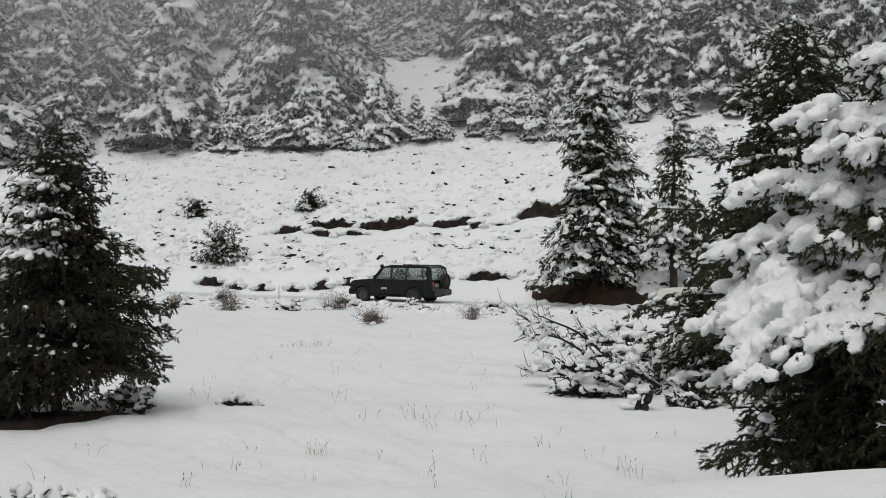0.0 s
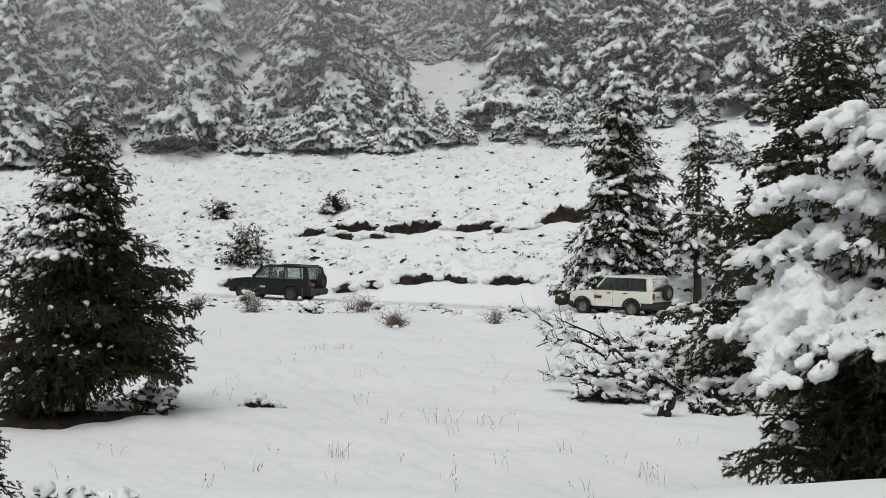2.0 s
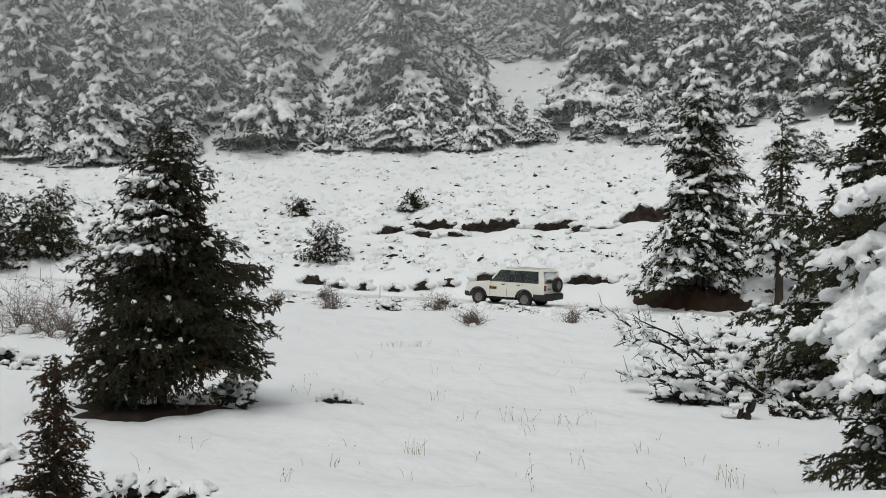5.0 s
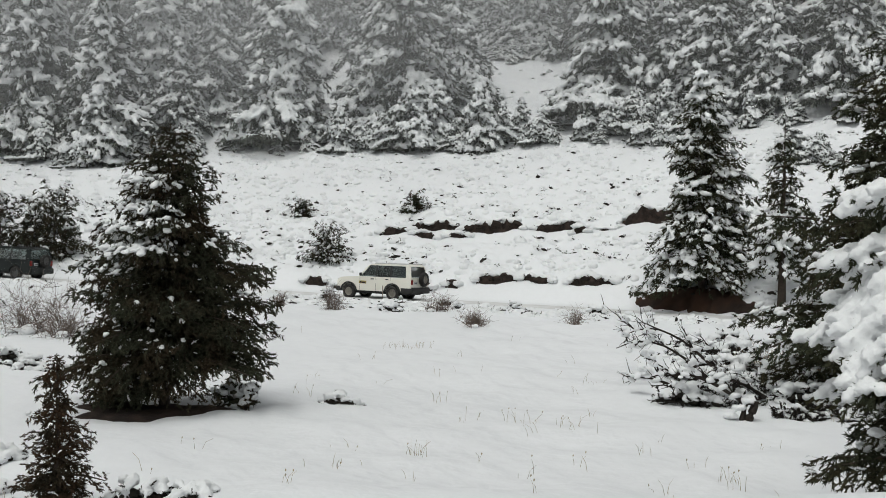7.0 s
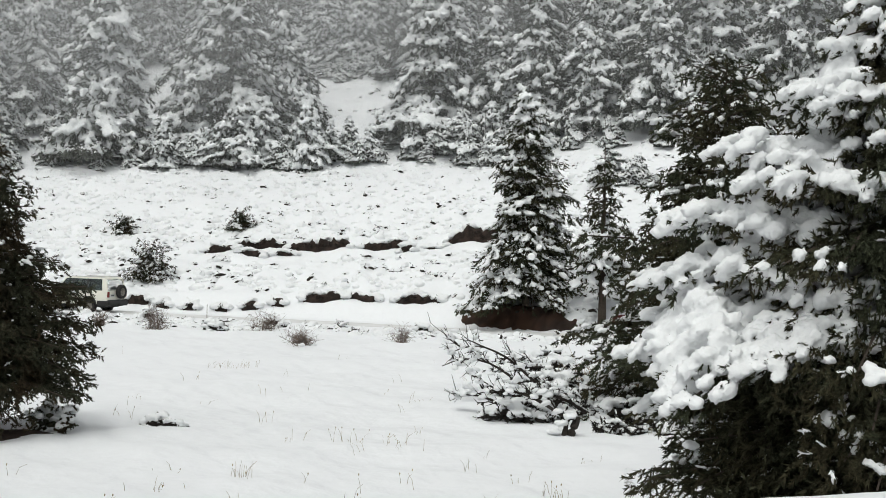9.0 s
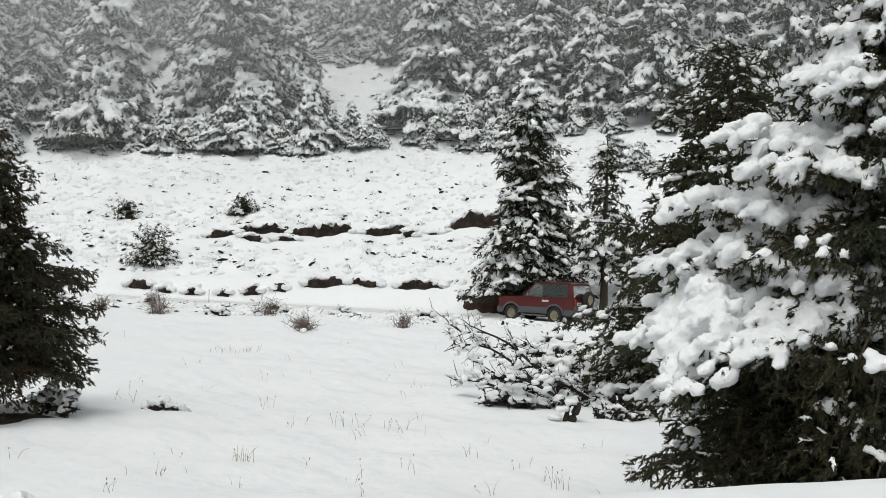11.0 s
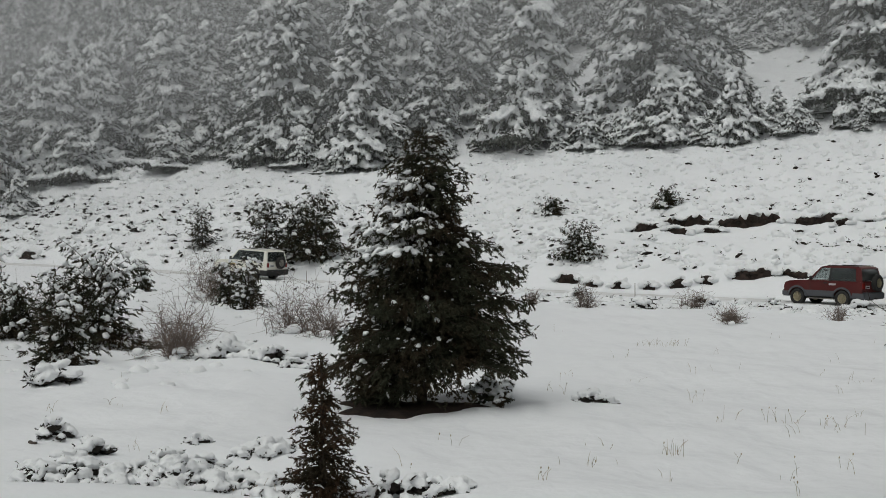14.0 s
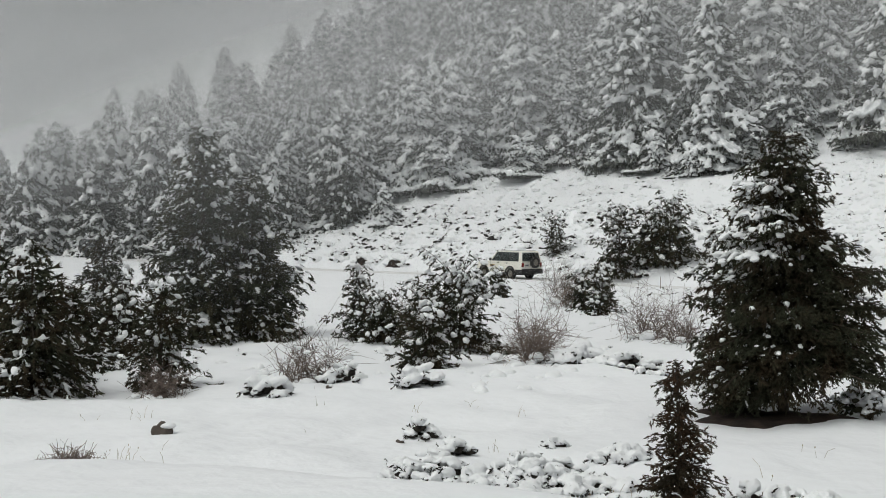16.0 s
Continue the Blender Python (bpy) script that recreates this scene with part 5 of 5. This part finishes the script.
DEAD_WOOD = [(4.1, 25.3, 2.0, 0.6, 178), (3.9, 29.4, 2.2, 0.9, 172), (4.4, 31.8, 2.4, 1.05, 165), (4.6, 26.2, 1.5, 0.4, 200), (4.9, 31.0, 1.6, 0.6, 120), (3.0, 26.4, 1.2, 0.35, 160)]
for i, (x, y, n, rise, turn) in enumerate(DEAD_WOOD):
    stand(dead_branch("dead_branch", n, rise, 300 + i, 11, 0.042), x, y, -0.05, turn, 1, "dark fallen branch with bent limbs, half snowed in", "branch", "dead branches")


def stump():
    """A broken, leaning snag, dark and ragged, capped with snow."""
    rng = np.random.RandomState(12)
    root = new("dead_stump")
    rods = []
    for k in range(5):
        t = np.linspace(0, 1, 6)
        a = rng.uniform(0, math.tau)
        line = np.outer(t, np.array([0.12 + 0.05 * math.cos(a), 0.06 * math.sin(a), rng.uniform(0.3, 0.48)])) + np.array([0.07 * math.cos(a), 0.05 * math.sin(a), -0.05]) + rng.normal(0, 0.012, (6, 3))
        rods.append(tube(line, (0.07 * (1.0 - 0.45 * t)) * rng.uniform(0.7, 1.2, 6), 7))
    tagged(mesh_object("snag", *merged(rods), BRANCH, root), kind="stuff")
    v, f = stamp(BALLS[2][1], np.array([[0.08, 0.03, 0.42], [-0.10, 0.02, 0.28], [-0.25, 0.0, 0.12]]), np.tile(np.diag([0.16, 0.12, 0.06]), (3, 1, 1)))
    fused(mesh_object("snow_cover", v, f, TREE_SNOW, root, True), 0.03)
    return root


stand(stump(), 3.8, 23.9, 0.05, 0, 1, "dark broken stump with snow on top", "stump")
BRUSH = [(3.0, 26.0, 1.5, 0.5), (4.0, 26.6, 1.6, 0.6), (3.4, 30.4, 1.4, 0.6), (4.6, 30.0, 1.5, 0.75), (5.5, 26.4, 1.3, 0.6), (5.0, 28.3, 1.5, 0.7), (6.3, 33.4, 1.6, 0.8), (5.0, 34.5, 1.5, 0.7), (5.6, 38.5, 1.7, 0.7), (7.2, 38.0, 1.8, 0.9), (6.4, 29.8, 1.4, 0.8), (4.2, 37.0, 1.3, 0.5), (7.6, 33.0, 1.5, 0.9), (6.2, 43.0, 1.6, 0.6), (8.4, 42.0, 1.8, 0.9), (4.9, 24.6, 0.9, 0.35), (5.9, 24.8, 1.0, 0.4)]
for i, (x, y, w, h) in enumerate(BRUSH):
    stand(snow_shrub("brush_heap", w, h, 320 + i, 13, 120, 0.28), x, y, 0.03, 47 * i % 50 - 25, 1, "heap of brush buried under rounded snow", "brush", "brush heaps by the conifers")
for i, (x, y, w, h) in enumerate([(5.6, 31.6, 0.9, 0.9), (5.0, 31.2, 0.6, 0.7), (6.6, 30.6, 0.6, 0.6), (1.2, 50.5, 0.9, 0.8), (-2.6, 47.6, 1.2, 0.8), (-2.9, 48.4, 0.9, 0.6), (-4.8, 54.9, 1.3, 1.0), (-9.6, 55.2, 1.2, 1.1), (-12.3, 56.5, 0.9, 0.7)]):
    stand(bare_shrub("dry_stem_tuft", w, h, 350 + i, 26, 4, STRAW if i < 3 else TWIG), x, y, 0.03, 0, 1, "tuft of dry upright stems in the snow", "shrub", "dry stem tufts")


def grass(count, seed):
    """Dry stalks that stick out of the snow, in loose tufts."""
    rng = np.random.RandomState(seed)
    rods = []
    a = np.radians(rng.uniform(-20, 50, count))
    d = 15.5 + 32 * rng.rand(count) ** 1.4
    spots = [(-math.sin(b) * q, math.cos(b) * q, 0.13, rng.randint(1, 5)) for b, q in zip(a, d)]
    spots += [(-4.37, 38.2, 0.35, 26), (-3.9, 38.3, 0.3, 14), (-1.9, 18.6, 0.13, 14), (-3.0, 17.6, 0.14, 9), (2.6, 17.8, 0.12, 10), (1.6, 17.0, 0.1, 4), (0.4, 22.0, 0.2, 12), (-0.4, 22.4, 0.2, 10), (-2.2, 25.5, 0.15, 5), (-15.0, 13.6, 0.25, 18)]
    for x, y, wide, n in spots:
        for _ in range(n):
            px, py = x + rng.normal(0, wide), y + rng.normal(0, wide)
            base = np.array([px, py, float(land(px, py)) - 0.03])
            h = rng.uniform(0.07, 0.30)
            bend = np.array([rng.normal(0, 0.35), rng.normal(0, 0.35), 0]) * h
            rods.append(tube([base, base + UP * h * 0.6 + bend * 0.35, base + UP * h * rng.uniform(0.8, 1) + bend], (0.004, 0.003, 0.002), 3))
            if rng.rand() < 0.25:
                tip = base + UP * h + bend
                rods.append(tube([tip, tip + (0.004, 0, 0.02), tip + (0.004, 0, 0.035)], (0.004, 0.010, 0.003), 4))
    tagged(mesh_object("dry_grass", *merged(rods), STRAW, None), "dry grass stalks standing out of the snow", "grass", kind="stuff")


grass(95, 81)


def boulder(x, y, size, seed):
    rng = np.random.RandomState(seed)
    root = new("stone")
    v, f = ball(3, seed, 0.5)
    mesh_object("rock", v * (size, size * 0.8, size * 0.9), f, STONE, root, True)
    v, f = stamp(BALLS[2][0], np.array([[size * 0.35, size * 0.3, size * 0.75]]), np.diag([size * 0.9, size * 0.7, size * 0.28])[None])
    mesh_object("snow_cover", v, f, TREE_SNOW, root, True)
    stand(root, x, y, size * 0.15, 0, 1, "dark rough stone with snow behind it", "stone", "stones in the snow")


boulder(-16.0, 15.7, 0.2, 3)
boulder(-11.8, 17.0, 0.07, 4)
boulder(-17.5, 22.4, 0.08, 5)
boulder(-5.05, 15.6, 0.16, 6)


def bare_patch():
    """Bare needle litter in the shelter of the field conifer."""
    rng = np.random.RandomState(4)
    n, m = 36, 6
    v = [(0, 0, 0.05)]
    for j in range(1, m + 1):
        for i in range(n):
            a = i * math.tau / n
            r = j / m * (1 + 0.16 * math.sin(3 * a + 1) + 0.1 * math.sin(7 * a))
            x, y = 1.55 * r * math.cos(a), 0.95 * r * math.sin(a)
            z = float(land(-7.3 + x, 22.3 + y) - land(-7.3, 22.3)) + 0.05 - 0.10 * (j / m) ** 4 + 0.03 * rng.rand()
            v.append((x, y, z))
    f = [(0, 1 + i, 1 + (i + 1) % n) for i in range(n)]
    for j in range(m - 1):
        for i in range(n):
            a, b = 1 + j * n + i, 1 + j * n + (i + 1) % n
            f += [(a, a + n, b + n), (a, b + n, b)]
    ob = mesh_object("bare_ground", v, f, SOIL, None, True)
    ob.location = (-7.3, 22.3, float(land(-7.3, 22.3)))
    tagged(ob, "dark patch of bare needle litter under a conifer", "bare earth")


bare_patch()
stand(snow_shrub("snow_covered_shrub", 0.8, 0.6, 399, 12, 90, 0.2, JUNIPER), -5.75, 22.9, 0.03, 0, 1, "little juniper shrub capped with snow", "shrub")


def marker(x, y):
    bm = bmesh.new()
    bmesh.ops.create_cone(bm, cap_ends=True, segments=8, radius1=0.02, radius2=0.016, depth=0.9, matrix=Matrix.Translation((0, 0, 0.35)))
    root = new("marker_stake")
    part("stick", bm, TWIG, root)
    stand(root, x, y, 0.05, 0, 1, "thin wooden stake standing beside the track", "stake", "stakes")


marker(-8.3, 62.6)
marker(-28.0, 67.0)
motions()
